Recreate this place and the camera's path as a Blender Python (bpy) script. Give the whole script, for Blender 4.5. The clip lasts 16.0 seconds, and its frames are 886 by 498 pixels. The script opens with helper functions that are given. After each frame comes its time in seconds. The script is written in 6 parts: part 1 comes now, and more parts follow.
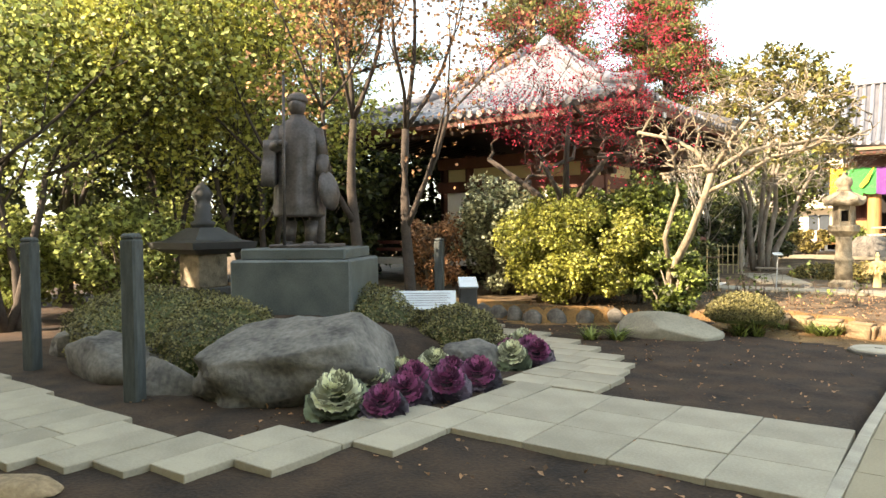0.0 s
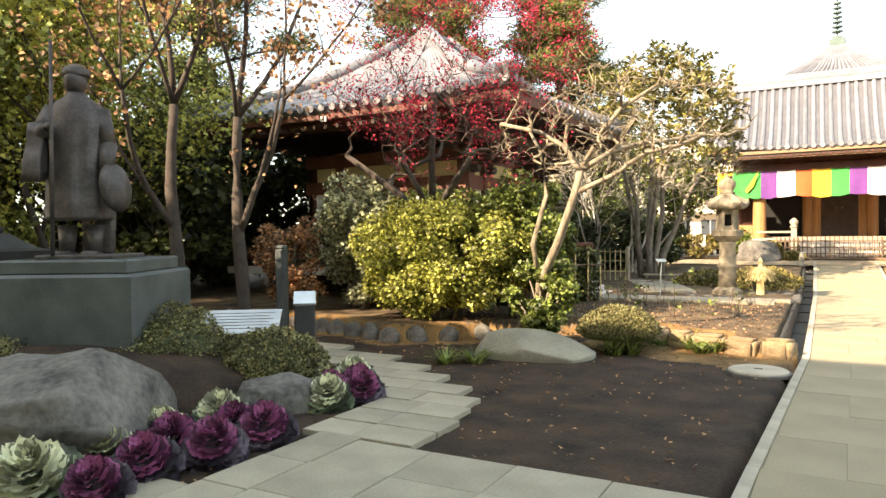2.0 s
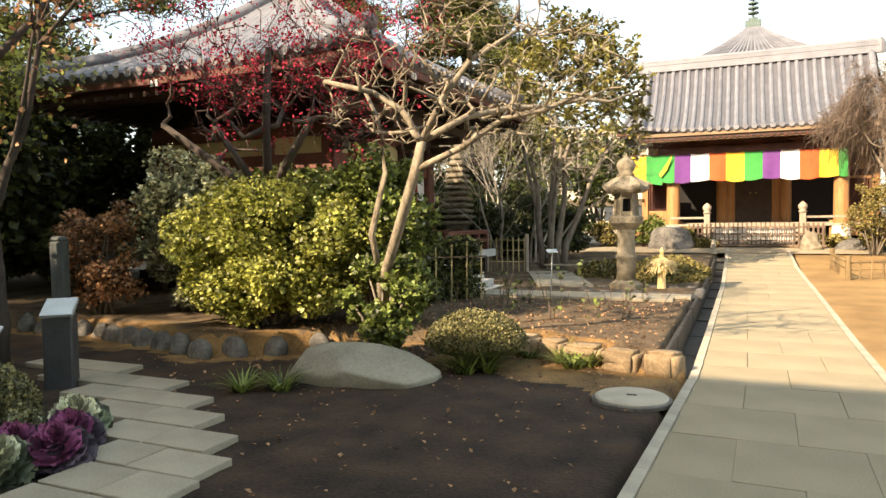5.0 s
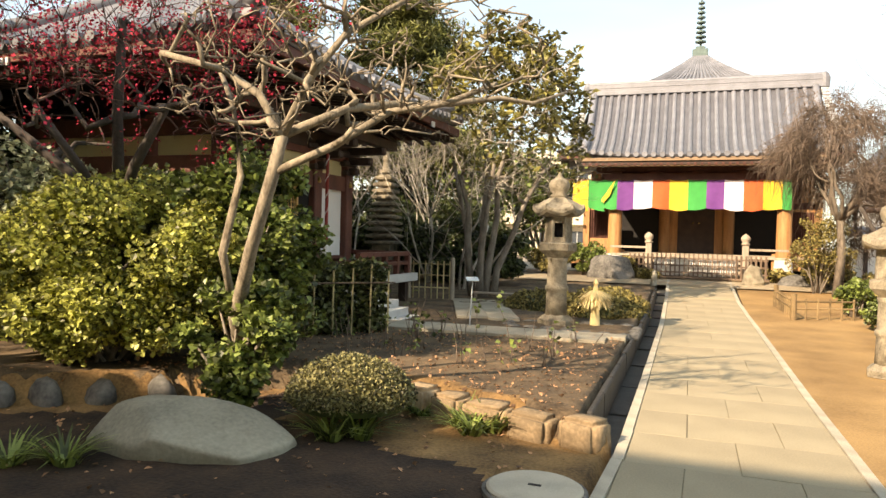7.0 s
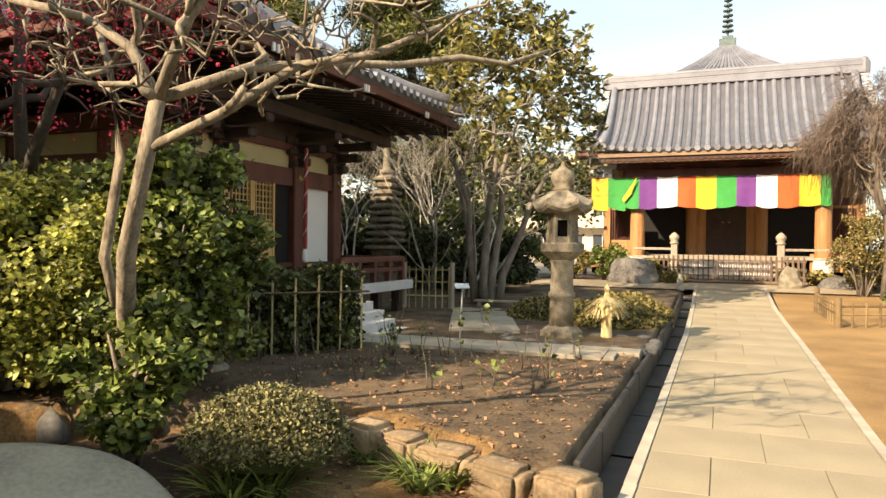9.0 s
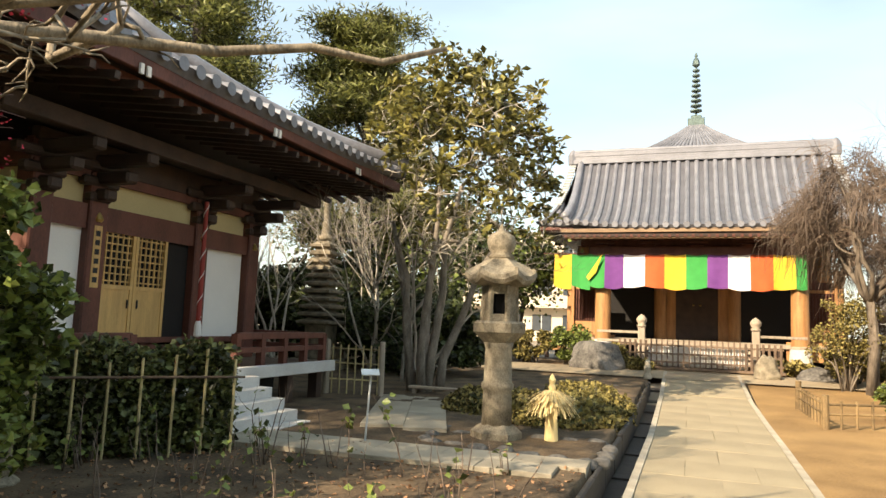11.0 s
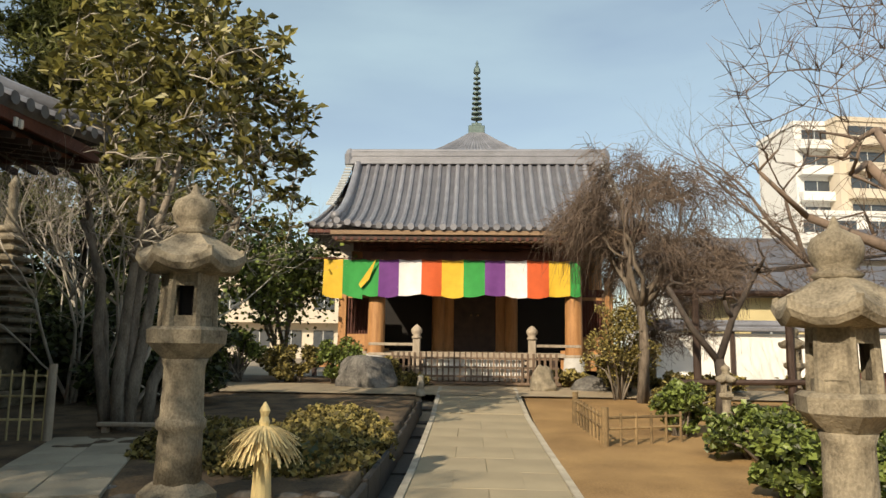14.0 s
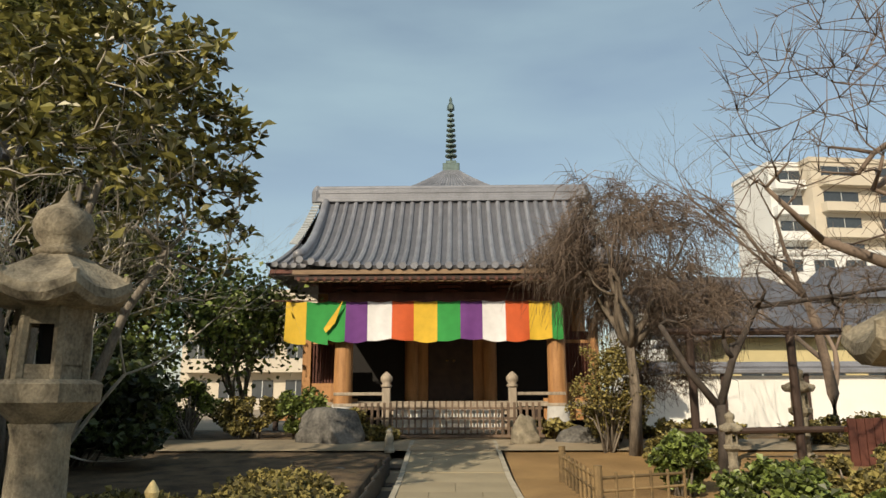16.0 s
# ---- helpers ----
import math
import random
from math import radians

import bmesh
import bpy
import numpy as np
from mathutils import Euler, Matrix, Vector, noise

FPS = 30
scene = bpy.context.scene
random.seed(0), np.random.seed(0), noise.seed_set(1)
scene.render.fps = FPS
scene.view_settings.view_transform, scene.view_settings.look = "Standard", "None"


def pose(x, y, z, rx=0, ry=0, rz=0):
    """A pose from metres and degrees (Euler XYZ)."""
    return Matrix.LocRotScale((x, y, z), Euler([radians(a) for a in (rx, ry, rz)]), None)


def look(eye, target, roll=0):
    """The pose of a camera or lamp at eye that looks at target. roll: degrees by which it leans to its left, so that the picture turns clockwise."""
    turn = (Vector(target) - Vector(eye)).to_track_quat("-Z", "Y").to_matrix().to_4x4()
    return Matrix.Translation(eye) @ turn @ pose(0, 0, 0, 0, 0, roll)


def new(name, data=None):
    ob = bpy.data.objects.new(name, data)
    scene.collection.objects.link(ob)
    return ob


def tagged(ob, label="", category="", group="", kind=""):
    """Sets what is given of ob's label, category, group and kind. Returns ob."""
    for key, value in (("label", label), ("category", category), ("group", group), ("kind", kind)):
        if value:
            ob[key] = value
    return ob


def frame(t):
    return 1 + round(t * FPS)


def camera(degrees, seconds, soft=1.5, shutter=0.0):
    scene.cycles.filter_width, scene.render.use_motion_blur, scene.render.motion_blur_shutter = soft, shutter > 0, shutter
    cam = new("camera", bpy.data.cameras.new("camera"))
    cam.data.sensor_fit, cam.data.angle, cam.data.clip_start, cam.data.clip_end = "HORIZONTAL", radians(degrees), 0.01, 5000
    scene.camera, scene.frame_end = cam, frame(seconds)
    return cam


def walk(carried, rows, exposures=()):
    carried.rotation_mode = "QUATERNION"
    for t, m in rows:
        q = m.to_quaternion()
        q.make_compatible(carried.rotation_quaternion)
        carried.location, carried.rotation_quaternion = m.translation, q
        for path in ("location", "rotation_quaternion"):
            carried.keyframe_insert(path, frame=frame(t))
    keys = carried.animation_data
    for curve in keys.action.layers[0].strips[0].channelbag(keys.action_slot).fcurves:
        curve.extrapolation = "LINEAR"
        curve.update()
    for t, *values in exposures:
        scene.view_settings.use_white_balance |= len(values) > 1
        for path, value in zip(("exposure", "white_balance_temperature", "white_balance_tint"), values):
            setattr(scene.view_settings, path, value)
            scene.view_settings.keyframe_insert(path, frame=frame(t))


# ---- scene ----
cam = camera(65.2, 16.0)
PATH = [
    (0, (-0.333, -0.613, 1.68), (-1.69, 1.243, 1.613), -0.6),
    (0.5, (-0.382, -0.15, 1.714), (-1.728, 1.711, 1.597), -0.2),
    (1, (-0.318, 0.357, 1.723), (-1.516, 2.318, 1.641), 0.1),
    (1.5, (-0.314, 0.87, 1.687), (-1.463, 2.863, 1.657), -0.3),
    (2, (-0.376, 1.32, 1.678), (-1.491, 3.331, 1.624), -0.7),
    (2.5, (-0.319, 1.744, 1.689), (-1.283, 3.831, 1.615), 0.6),
    (3, (-0.242, 2.131, 1.712), (-1.177, 4.233, 1.73), 0.8),
    (3.2, (-0.322, 2.323, 1.693), (-1.271, 4.418, 1.678), 0.3),
    (5.3, (-0.1, 4.073, 1.679), (-1.014, 6.181, 1.578), -1.1),
    (5.5, (-0.147, 4.304, 1.702), (-1.028, 6.428, 1.615), -0.6),
    (6, (-0.117, 4.739, 1.705), (-0.985, 6.869, 1.689), 1.6),
    (6.5, (-0.124, 5.168, 1.688), (-0.973, 7.304, 1.675), 1.2),
    (7, (-0.138, 5.569, 1.698), (-0.909, 7.737, 1.66), 1.5),
    (7.5, (-0.112, 6.01, 1.713), (-0.9, 8.171, 1.692), 1.2),
    (8, (-0.125, 6.425, 1.69), (-0.973, 8.563, 1.654), 0.9),
    (8.5, (-0.114, 6.784, 1.667), (-0.947, 8.929, 1.629), 0.9),
    (8.7, (-0.073, 6.928, 1.626), (-0.925, 9.065, 1.593), 0.7),
    (10.8, (-0.018, 8.892, 1.656), (-0.873, 11.015, 1.874), 1.2),
    (11, (-0.013, 9.125, 1.635), (-0.797, 11.274, 1.875), 2.2),
    (11.5, (0.075, 9.648, 1.604), (-0.532, 11.849, 1.886), 1.2),
    (12, (0.12, 10.13, 1.587), (-0.491, 12.333, 1.838), 1.2),
    (12.5, (0.128, 10.567, 1.577), (-0.373, 12.799, 1.813), 1.2),
    (13, (0.149, 10.976, 1.544), (-0.176, 13.24, 1.797), 0.6),
    (13.5, (0.173, 11.365, 1.562), (-0.084, 13.633, 1.835), 0.7),
    (14, (0.131, 11.738, 1.549), (0.018, 14.013, 1.864), 0.8),
    (14.5, (0.107, 12.108, 1.523), (0.121, 14.37, 1.937), 0.3),
    (15, (0.121, 12.449, 1.558), (0.124, 14.698, 2.04), 0.4),
    (15.5, (0.105, 12.853, 1.641), (0.103, 15.1, 2.133), 0.5),
    (16, (0.262, 13.112, 1.584), (0.218, 15.364, 2.05), -0.2),
]
EXPOSURES = [(0.0, 2.05, 8700, 18), (3.0, 1.62, 8700, 18), (5.5, 1.26, 8700, 18), (8.5, 1.05, 8600, 18), (11.0, 1.0, 8200, 15), (12.5, 0.58, 8000, 14), (14.5, 0.03, 7600, 12), (16.0, -0.16, 7500, 11)]
walk(cam, [(t, look(eye, target, roll)) for t, eye, target, roll in PATH], exposures=EXPOSURES)

# ---- light ----
SUN_EL, SUN_AZ = 33.0, 208.0          # azimuth from +y, clockwise
world = bpy.data.worlds.new("sky")
scene.world = world
world.use_nodes = True
wn = world.node_tree
wn.nodes.clear()
sky = wn.nodes.new("ShaderNodeTexSky")
sky.sky_type, sky.sun_disc = "NISHITA", False
sky.sun_elevation, sky.sun_rotation = radians(SUN_EL), radians(SUN_AZ)
sky.dust_density, sky.air_density = 1.2, 1.0
# thin winter haze: soft cloud veils over the blue
wtc = wn.nodes.new("ShaderNodeTexCoord")
wmap = wn.nodes.new("ShaderNodeMapping")
wmap.inputs["Scale"].default_value = (1.0, 1.0, 4.0)
wnoise = wn.nodes.new("ShaderNodeTexNoise")
wnoise.inputs["Scale"].default_value, wnoise.inputs["Detail"].default_value = 1.8, 5.0
wramp = wn.nodes.new("ShaderNodeValToRGB")
wramp.color_ramp.elements[0].position, wramp.color_ramp.elements[1].position = 0.38, 0.75
wramp.color_ramp.elements[0].color, wramp.color_ramp.elements[1].color = (0.22, 0.22, 0.22, 1), (0.62, 0.62, 0.62, 1)
wmix = wn.nodes.new("ShaderNodeMixRGB")
wmix.inputs["Color2"].default_value = (3.3, 5.0, 6.0, 1)
wbg = wn.nodes.new("ShaderNodeBackground")
wbg.inputs["Strength"].default_value = 0.15
wout = wn.nodes.new("ShaderNodeOutputWorld")
for a, b in ((wtc.outputs["Generated"], wmap.inputs["Vector"]), (wmap.outputs[0], wnoise.inputs["Vector"]), (wnoise.outputs["Fac"], wramp.inputs["Fac"]),
             (wramp.outputs["Color"], wmix.inputs["Fac"]), (sky.outputs[0], wmix.inputs["Color1"]), (wmix.outputs[0], wbg.inputs["Color"]), (wbg.outputs[0], wout.inputs[0])):
    wn.links.new(a, b)
sun_data = bpy.data.lights.new("sun", "SUN")
sun_data.energy, sun_data.angle, sun_data.color = 5.0, radians(0.6), (1.0, 0.93, 0.80)
sun = new("sun", sun_data)
_a, _e = radians(SUN_AZ), radians(SUN_EL)
SUN_FROM = Vector((math.sin(_a) * math.cos(_e), math.cos(_a) * math.cos(_e), math.sin(_e)))
sun.matrix_world = look(SUN_FROM * 60, (0, 0, 0))

rng = np.random.default_rng(7)
R = random.Random(11)


# ---- materials ----
def mat(name, col, rough=0.8, var=0.3, scale=4.0, grain=40.0, bump=0.25, metal=0.0, tint=None, rand=0.0, island=0.0, stretch=None, spec=0.4, trans=0.0):
    """Two scales of variation over a base colour, a bump from both, and a shift per piece or per island."""
    m = bpy.data.materials.new(name)
    m.use_nodes = True
    t, n, l = m.node_tree, m.node_tree.nodes, m.node_tree.links
    b = n["Principled BSDF"]
    tc = n.new("ShaderNodeTexCoord")
    mp = n.new("ShaderNodeMapping")
    if stretch:
        mp.inputs["Scale"].default_value = stretch
    l.new(tc.outputs["Object"], mp.inputs["Vector"])
    big, small = n.new("ShaderNodeTexNoise"), n.new("ShaderNodeTexNoise")
    big.inputs["Scale"].default_value, big.inputs["Detail"].default_value = scale, 6
    small.inputs["Scale"].default_value, small.inputs["Detail"].default_value = grain, 4
    for s in (big, small):
        l.new(mp.outputs[0], s.inputs["Vector"])
    ramp = n.new("ShaderNodeValToRGB")
    c = Vector(col)
    lo, hi = c * (1 - var), c * (1 + var)
    if tint:
        hi = Vector(tint)
    ramp.color_ramp.elements[0].position, ramp.color_ramp.elements[1].position = 0.3, 0.7
    ramp.color_ramp.elements[0].color = (*lo, 1)
    ramp.color_ramp.elements[1].color = (*hi, 1)
    add = n.new("ShaderNodeMath")
    add.operation = "MULTIPLY_ADD"
    add.inputs[1].default_value = 0.45
    sub = n.new("ShaderNodeMath")
    sub.operation = "MULTIPLY_ADD"
    sub.inputs[1].default_value, sub.inputs[2].default_value = 0.75, -0.1
    l.new(big.outputs["Fac"], sub.inputs[0])
    l.new(small.outputs["Fac"], add.inputs[0])
    l.new(sub.outputs[0], add.inputs[2])
    fac = add.outputs[0]
    if rand or island:
        src = n.new("ShaderNodeObjectInfo").outputs["Random"] if rand else n.new("ShaderNodeNewGeometry").outputs["Random Per Island"]
        ra = n.new("ShaderNodeMath")
        ra.operation = "MULTIPLY_ADD"
        ra.inputs[1].default_value = rand or island
        shift = n.new("ShaderNodeMath")
        shift.operation = "SUBTRACT"
        shift.inputs[1].default_value = (rand or island) / 2
        l.new(src, ra.inputs[0])
        l.new(fac, ra.inputs[2])
        l.new(ra.outputs[0], shift.inputs[0])
        fac = shift.outputs[0]
    l.new(fac, ramp.inputs["Fac"])
    l.new(ramp.outputs[0], b.inputs["Base Color"])
    b.inputs["Roughness"].default_value, b.inputs["Metallic"].default_value = rough, metal
    b.inputs["Specular IOR Level"].default_value = spec
    if bump:
        bp = n.new("ShaderNodeBump")
        bp.inputs["Strength"].default_value, bp.inputs["Distance"].default_value = bump, 0.02
        l.new(add.outputs[0], bp.inputs["Height"])
        l.new(bp.outputs[0], b.inputs["Normal"])
    if trans:
        tr, mx = n.new("ShaderNodeBsdfTranslucent"), n.new("ShaderNodeMixShader")
        mx.inputs[0].default_value = trans
        l.new(ramp.outputs[0], tr.inputs["Color"])
        l.new(b.outputs[0], mx.inputs[1])
        l.new(tr.outputs[0], mx.inputs[2])
        l.new(mx.outputs[0], n["Material Output"].inputs["Surface"])
    return m


M_soil = mat("dark_soil", (0.022, 0.013, 0.008), 0.95, 0.7, 2.2, 34, 1.0, tint=(0.07, 0.040, 0.022))
M_bed = mat("leaf_litter_soil", (0.062, 0.042, 0.026), 0.95, 0.6, 2.5, 38, 1.0, tint=(0.185, 0.125, 0.07))
# Leaf litter coloured orange to carry the sunlight before the retaining stones.
M_sunlitter = mat("sunlit_orange_litter", (0.13, 0.072, 0.028), 0.95, 0.55, 2.2, 36, 1.0, tint=(0.33, 0.19, 0.075))
M_sand = mat("sandy_ground", (0.25, 0.142, 0.055), 0.95, 0.35, 0.9, 50, 0.7, tint=(0.37, 0.23, 0.095))
M_gravel = mat("pale_gravel", (0.30, 0.24, 0.16), 0.95, 0.25, 1.2, 60, 0.5)
M_far = mat("far_ground", (0.26, 0.21, 0.15), 0.95, 0.3, 0.2, 20, 0.4)
M_pave = mat("paving_stone", (0.30, 0.25, 0.165), 0.85, 0.2, 1.1, 60, 0.3, rand=0.06)
M_flag = mat("flagstone", (0.34, 0.30, 0.225), 0.85, 0.2, 2.0, 45, 0.4, rand=0.25)
M_kerb = mat("kerb_granite", (0.38, 0.34, 0.265), 0.8, 0.25, 4, 80, 0.3, rand=0.2)
# Near-black stone for the gutter floor and the bed kerb.
M_gutter = mat("dark_gutter_stone", (0.035, 0.032, 0.028), 0.7, 0.4, 5, 40, 0.4)
M_rock = mat("garden_rock", (0.085, 0.08, 0.075), 0.85, 0.6, 2.6, 18, 1.0, tint=(0.22, 0.205, 0.18))
M_palerock = mat("smooth_pale_rock", (0.22, 0.205, 0.155), 0.85, 0.25, 1.6, 30, 0.4, tint=(0.34, 0.315, 0.24))
M_tanrock = mat("tan_rock", (0.29, 0.205, 0.12), 0.9, 0.45, 3.5, 30, 0.9, rand=0.4)
M_granite = mat("lantern_stone", (0.17, 0.14, 0.098), 0.9, 0.5, 5.5, 45, 0.9, tint=(0.35, 0.30, 0.215))
M_darkgranite = mat("dark_granite", (0.048, 0.050, 0.050), 0.55, 0.3, 4, 60, 0.25)
M_bronze = mat("statue_bronze", (0.075, 0.066, 0.062), 0.5, 0.4, 5, 30, 0.25, metal=0.35, tint=(0.13, 0.115, 0.11))
M_slate = mat("pedestal_stone", (0.075, 0.092, 0.092), 0.5, 0.3, 2.5, 50, 0.2, tint=(0.12, 0.14, 0.135))
M_post = mat("dark_post", (0.06, 0.07, 0.068), 0.7, 0.4, 6, 50, 0.3, stretch=(4, 4, 0.6))
M_plaque = mat("sign_metal", (0.62, 0.66, 0.66), 0.25, 0.1, 4, 60, 0.05, metal=0.6)
M_tile = mat("roof_tile", (0.165, 0.168, 0.185), 0.42, 0.28, 1.3, 14, 0.2, rand=0.25, spec=0.6)
M_tile2 = mat("roof_tile_flat", (0.10, 0.10, 0.11), 0.5, 0.3, 1.5, 18, 0.3)
M_redwood = mat("red_brown_timber", (0.115, 0.038, 0.026), 0.6, 0.35, 3, 50, 0.2, stretch=(1, 1, 0.4), tint=(0.17, 0.06, 0.04))
M_wood = mat("orange_timber", (0.40, 0.19, 0.075), 0.6, 0.3, 2.5, 40, 0.2, stretch=(3, 3, 0.4), tint=(0.53, 0.27, 0.11))
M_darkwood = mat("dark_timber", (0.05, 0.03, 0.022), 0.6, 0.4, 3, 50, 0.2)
M_greywood = mat("weathered_timber", (0.33, 0.27, 0.205), 0.8, 0.3, 4, 50, 0.3, stretch=(3, 3, 0.5), rand=0.2)
M_eave = mat("eave_timber", (0.25, 0.165, 0.10), 0.75, 0.3, 3, 45, 0.2, stretch=(0.5, 3, 3))
M_brownwood = mat("brown_fence_timber", (0.14, 0.095, 0.065), 0.8, 0.35, 4, 50, 0.3, stretch=(3, 3, 0.5), rand=0.3)
M_doorwood = mat("door_cedar", (0.60, 0.37, 0.14), 0.55, 0.22, 2.5, 40, 0.15, stretch=(4, 4, 0.4))
M_plaster = mat("white_plaster", (0.78, 0.76, 0.71), 0.9, 0.05, 1.5, 50, 0.1)
M_cream = mat("cream_plaster", (0.55, 0.46, 0.25), 0.9, 0.1, 1.5, 40, 0.1)
M_concrete = mat("white_step_stone", (0.52, 0.51, 0.48), 0.85, 0.15, 2, 40, 0.2)
M_bamboo = mat("bamboo", (0.42, 0.34, 0.17), 0.5, 0.3, 6, 40, 0.15, rand=0.4)
M_oldbamboo = mat("old_bamboo", (0.20, 0.135, 0.065), 0.7, 0.4, 6, 40, 0.15, rand=0.4)
M_straw = mat("straw", (0.66, 0.52, 0.26), 0.9, 0.3, 10, 60, 0.4, island=0.5, stretch=(3, 3, 0.6))
M_copper = mat("verdigris_metal", (0.10, 0.14, 0.13), 0.45, 0.3, 6, 30, 0.1, metal=0.5)
M_pale = mat("pale_metal_roof", (0.45, 0.47, 0.47), 0.5, 0.15, 1.5, 20, 0.1)
M_bark = mat("grey_bark", (0.17, 0.14, 0.11), 0.95, 0.4, 5, 35, 0.8, stretch=(2, 2, 0.7), tint=(0.30, 0.26, 0.21))
M_darkbark2 = mat("brown_grey_bark", (0.11, 0.085, 0.062), 0.95, 0.4, 5, 35, 0.8, stretch=(2, 2, 0.7), tint=(0.21, 0.17, 0.13))
M_darkbark = mat("dark_bark", (0.06, 0.048, 0.04), 0.95, 0.4, 5, 35, 0.8)
M_knotbark = mat("knotted_bark", (0.165, 0.13, 0.092), 0.9, 0.45, 5, 30, 0.8, stretch=(2, 2, 0.7), tint=(0.38, 0.315, 0.225))
M_plumtwig = mat("plum_twig", (0.11, 0.065, 0.055), 0.9, 0.3, 5, 30, 0.2, island=0.5)
M_twig = mat("twig", (0.17, 0.125, 0.095), 0.9, 0.3, 5, 30, 0.2, island=0.5)
M_paletwig = mat("pale_twig", (0.40, 0.36, 0.30), 0.9, 0.3, 5, 30, 0.2, island=0.5)


def leafmat(name, lo, hi, rough=0.45, trans=0.3, spec=0.5):
    return mat(name, [(a + b) / 2 * 0.7 for a, b in zip(lo, hi)], rough, 0.45, 1.2, 8, 0, tint=[c * 1.25 for c in hi], island=0.9, trans=trans, spec=spec)


L_green = leafmat("green_leaves", (0.06, 0.085, 0.02), (0.19, 0.24, 0.06))
L_glossy = leafmat("magnolia_leaves", (0.065, 0.07, 0.02), (0.25, 0.225, 0.065), 0.33, 0.35)
L_thicket = leafmat("thicket_leaves", (0.16, 0.19, 0.07), (0.42, 0.48, 0.17), 0.45, 0.45)
L_yellow = leafmat("yellow_green_leaves", (0.17, 0.19, 0.045), (0.46, 0.47, 0.12), 0.45, 0.4)
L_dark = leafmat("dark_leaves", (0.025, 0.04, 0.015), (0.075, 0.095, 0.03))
L_hedge = leafmat("hedge_leaves", (0.04, 0.055, 0.02), (0.13, 0.15, 0.05))
L_pine = leafmat("pine_needles", (0.07, 0.085, 0.02), (0.20, 0.21, 0.06), 0.6, 0.25)
L_brown = leafmat("dry_brown_leaves", (0.20, 0.10, 0.05), (0.46, 0.25, 0.13), 0.7)
L_pink = leafmat("plum_blossom", (0.42, 0.025, 0.05), (0.62, 0.06, 0.10), 0.8, 0.2, 0.2)
L_pale = leafmat("pale_variegated_leaves", (0.16, 0.19, 0.10), (0.40, 0.43, 0.28))
L_olive = leafmat("clipped_foliage", (0.07, 0.07, 0.03), (0.23, 0.21, 0.085), 0.6, 0.15)
L_grass = leafmat("grass_blades", (0.08, 0.12, 0.03), (0.22, 0.28, 0.07), 0.5, 0.3)
L_moss = leafmat("bronze_groundcover", (0.10, 0.09, 0.03), (0.27, 0.22, 0.07), 0.7, 0.2)
L_cream = leafmat("cream_cabbage_leaf", (0.55, 0.56, 0.30), (0.82, 0.82, 0.58), 0.5, 0.2)
L_purple = leafmat("purple_cabbage_leaf", (0.20, 0.045, 0.12), (0.40, 0.11, 0.24), 0.5, 0.2)
L_cabgreen = leafmat("cabbage_outer_leaf", (0.09, 0.12, 0.07), (0.25, 0.30, 0.18), 0.5, 0.2)
L_cabdark = leafmat("cabbage_dark_outer_leaf", (0.06, 0.05, 0.07), (0.16, 0.12, 0.15), 0.5, 0.2)


def plain(name, col, rough=0.8):
    return mat(name, col, rough, 0.12, 3, 60, 0.1)


C_YEL, C_GRN, C_PUR, C_WHT, C_RED = (plain("cloth_" + n, c) for n, c in (("yellow", (0.66, 0.42, 0.045)), ("green", (0.02, 0.26, 0.055)), ("purple", (0.15, 0.045, 0.21)), ("white", (0.68, 0.67, 0.67)), ("red", (0.56, 0.10, 0.03))))
# Near-black colour put in for the shade inside openings, recesses and under decks.
M_shade = plain("shade_black", (0.012, 0.010, 0.009))
M_ink = plain("ink", (0.03, 0.03, 0.03))
M_gold = mat("brass", (0.70, 0.48, 0.16), 0.35, 0.15, 5, 40, 0.05, metal=0.9)
M_glass = plain("window_glass", (0.05, 0.06, 0.07), 0.1)


# ---- mesh helpers ----
def thing(name, loc=(0, 0, 0), label="", category="", group="", kind="", rz=0.0):
    e = new(name)
    e.empty_display_size = 0.1
    e.matrix_world = Matrix.Translation(loc) @ Matrix.Rotation(radians(rz), 4, "Z")
    return tagged(e, label, category, group, kind)


def part(name, bm, material, parent=None, label="", smooth=False):
    if isinstance(bm, bpy.types.Mesh):
        me = bm
    else:
        me = bpy.data.meshes.new(name)
        bm.to_mesh(me)
        bm.free()
        if smooth:
            me.polygons.foreach_set("use_smooth", [True] * len(me.polygons))
    if material and not me.materials:
        me.materials.append(material)
    ob = new(name, me)
    if parent:
        ob.parent = parent
    if label:
        ob["label"] = label
    return ob


def raw(verts, faces, smooth=False):
    me = bpy.data.meshes.new("m")
    me.from_pydata([tuple(v) for v in verts] if not isinstance(verts, np.ndarray) else verts.tolist(), [], faces if isinstance(faces, list) else faces.tolist())
    if smooth:
        me.polygons.foreach_set("use_smooth", [True] * len(me.polygons))
    return me


def B():
    return bmesh.new()


def box(bm, c, s, rz=0.0, bev=0.0, rx=0.0, ry=0.0, top=1.0):
    """A box of size s centred on c; top: how much its top narrows."""
    r = bmesh.ops.create_cube(bm, size=1)
    m = Matrix.Translation(c) @ Euler((radians(rx), radians(ry), radians(rz))).to_matrix().to_4x4()
    for v in r["verts"]:
        k = top if v.co.z > 0 else 1
        v.co = m @ Vector((v.co.x * s[0] * k, v.co.y * s[1] * k, v.co.z * s[2]))
    if bev:
        es = list({e for v in r["verts"] for e in v.link_edges})
        bmesh.ops.bevel(bm, geom=es, offset=bev, segments=1, affect="EDGES", clamp_overlap=True)
    return bm


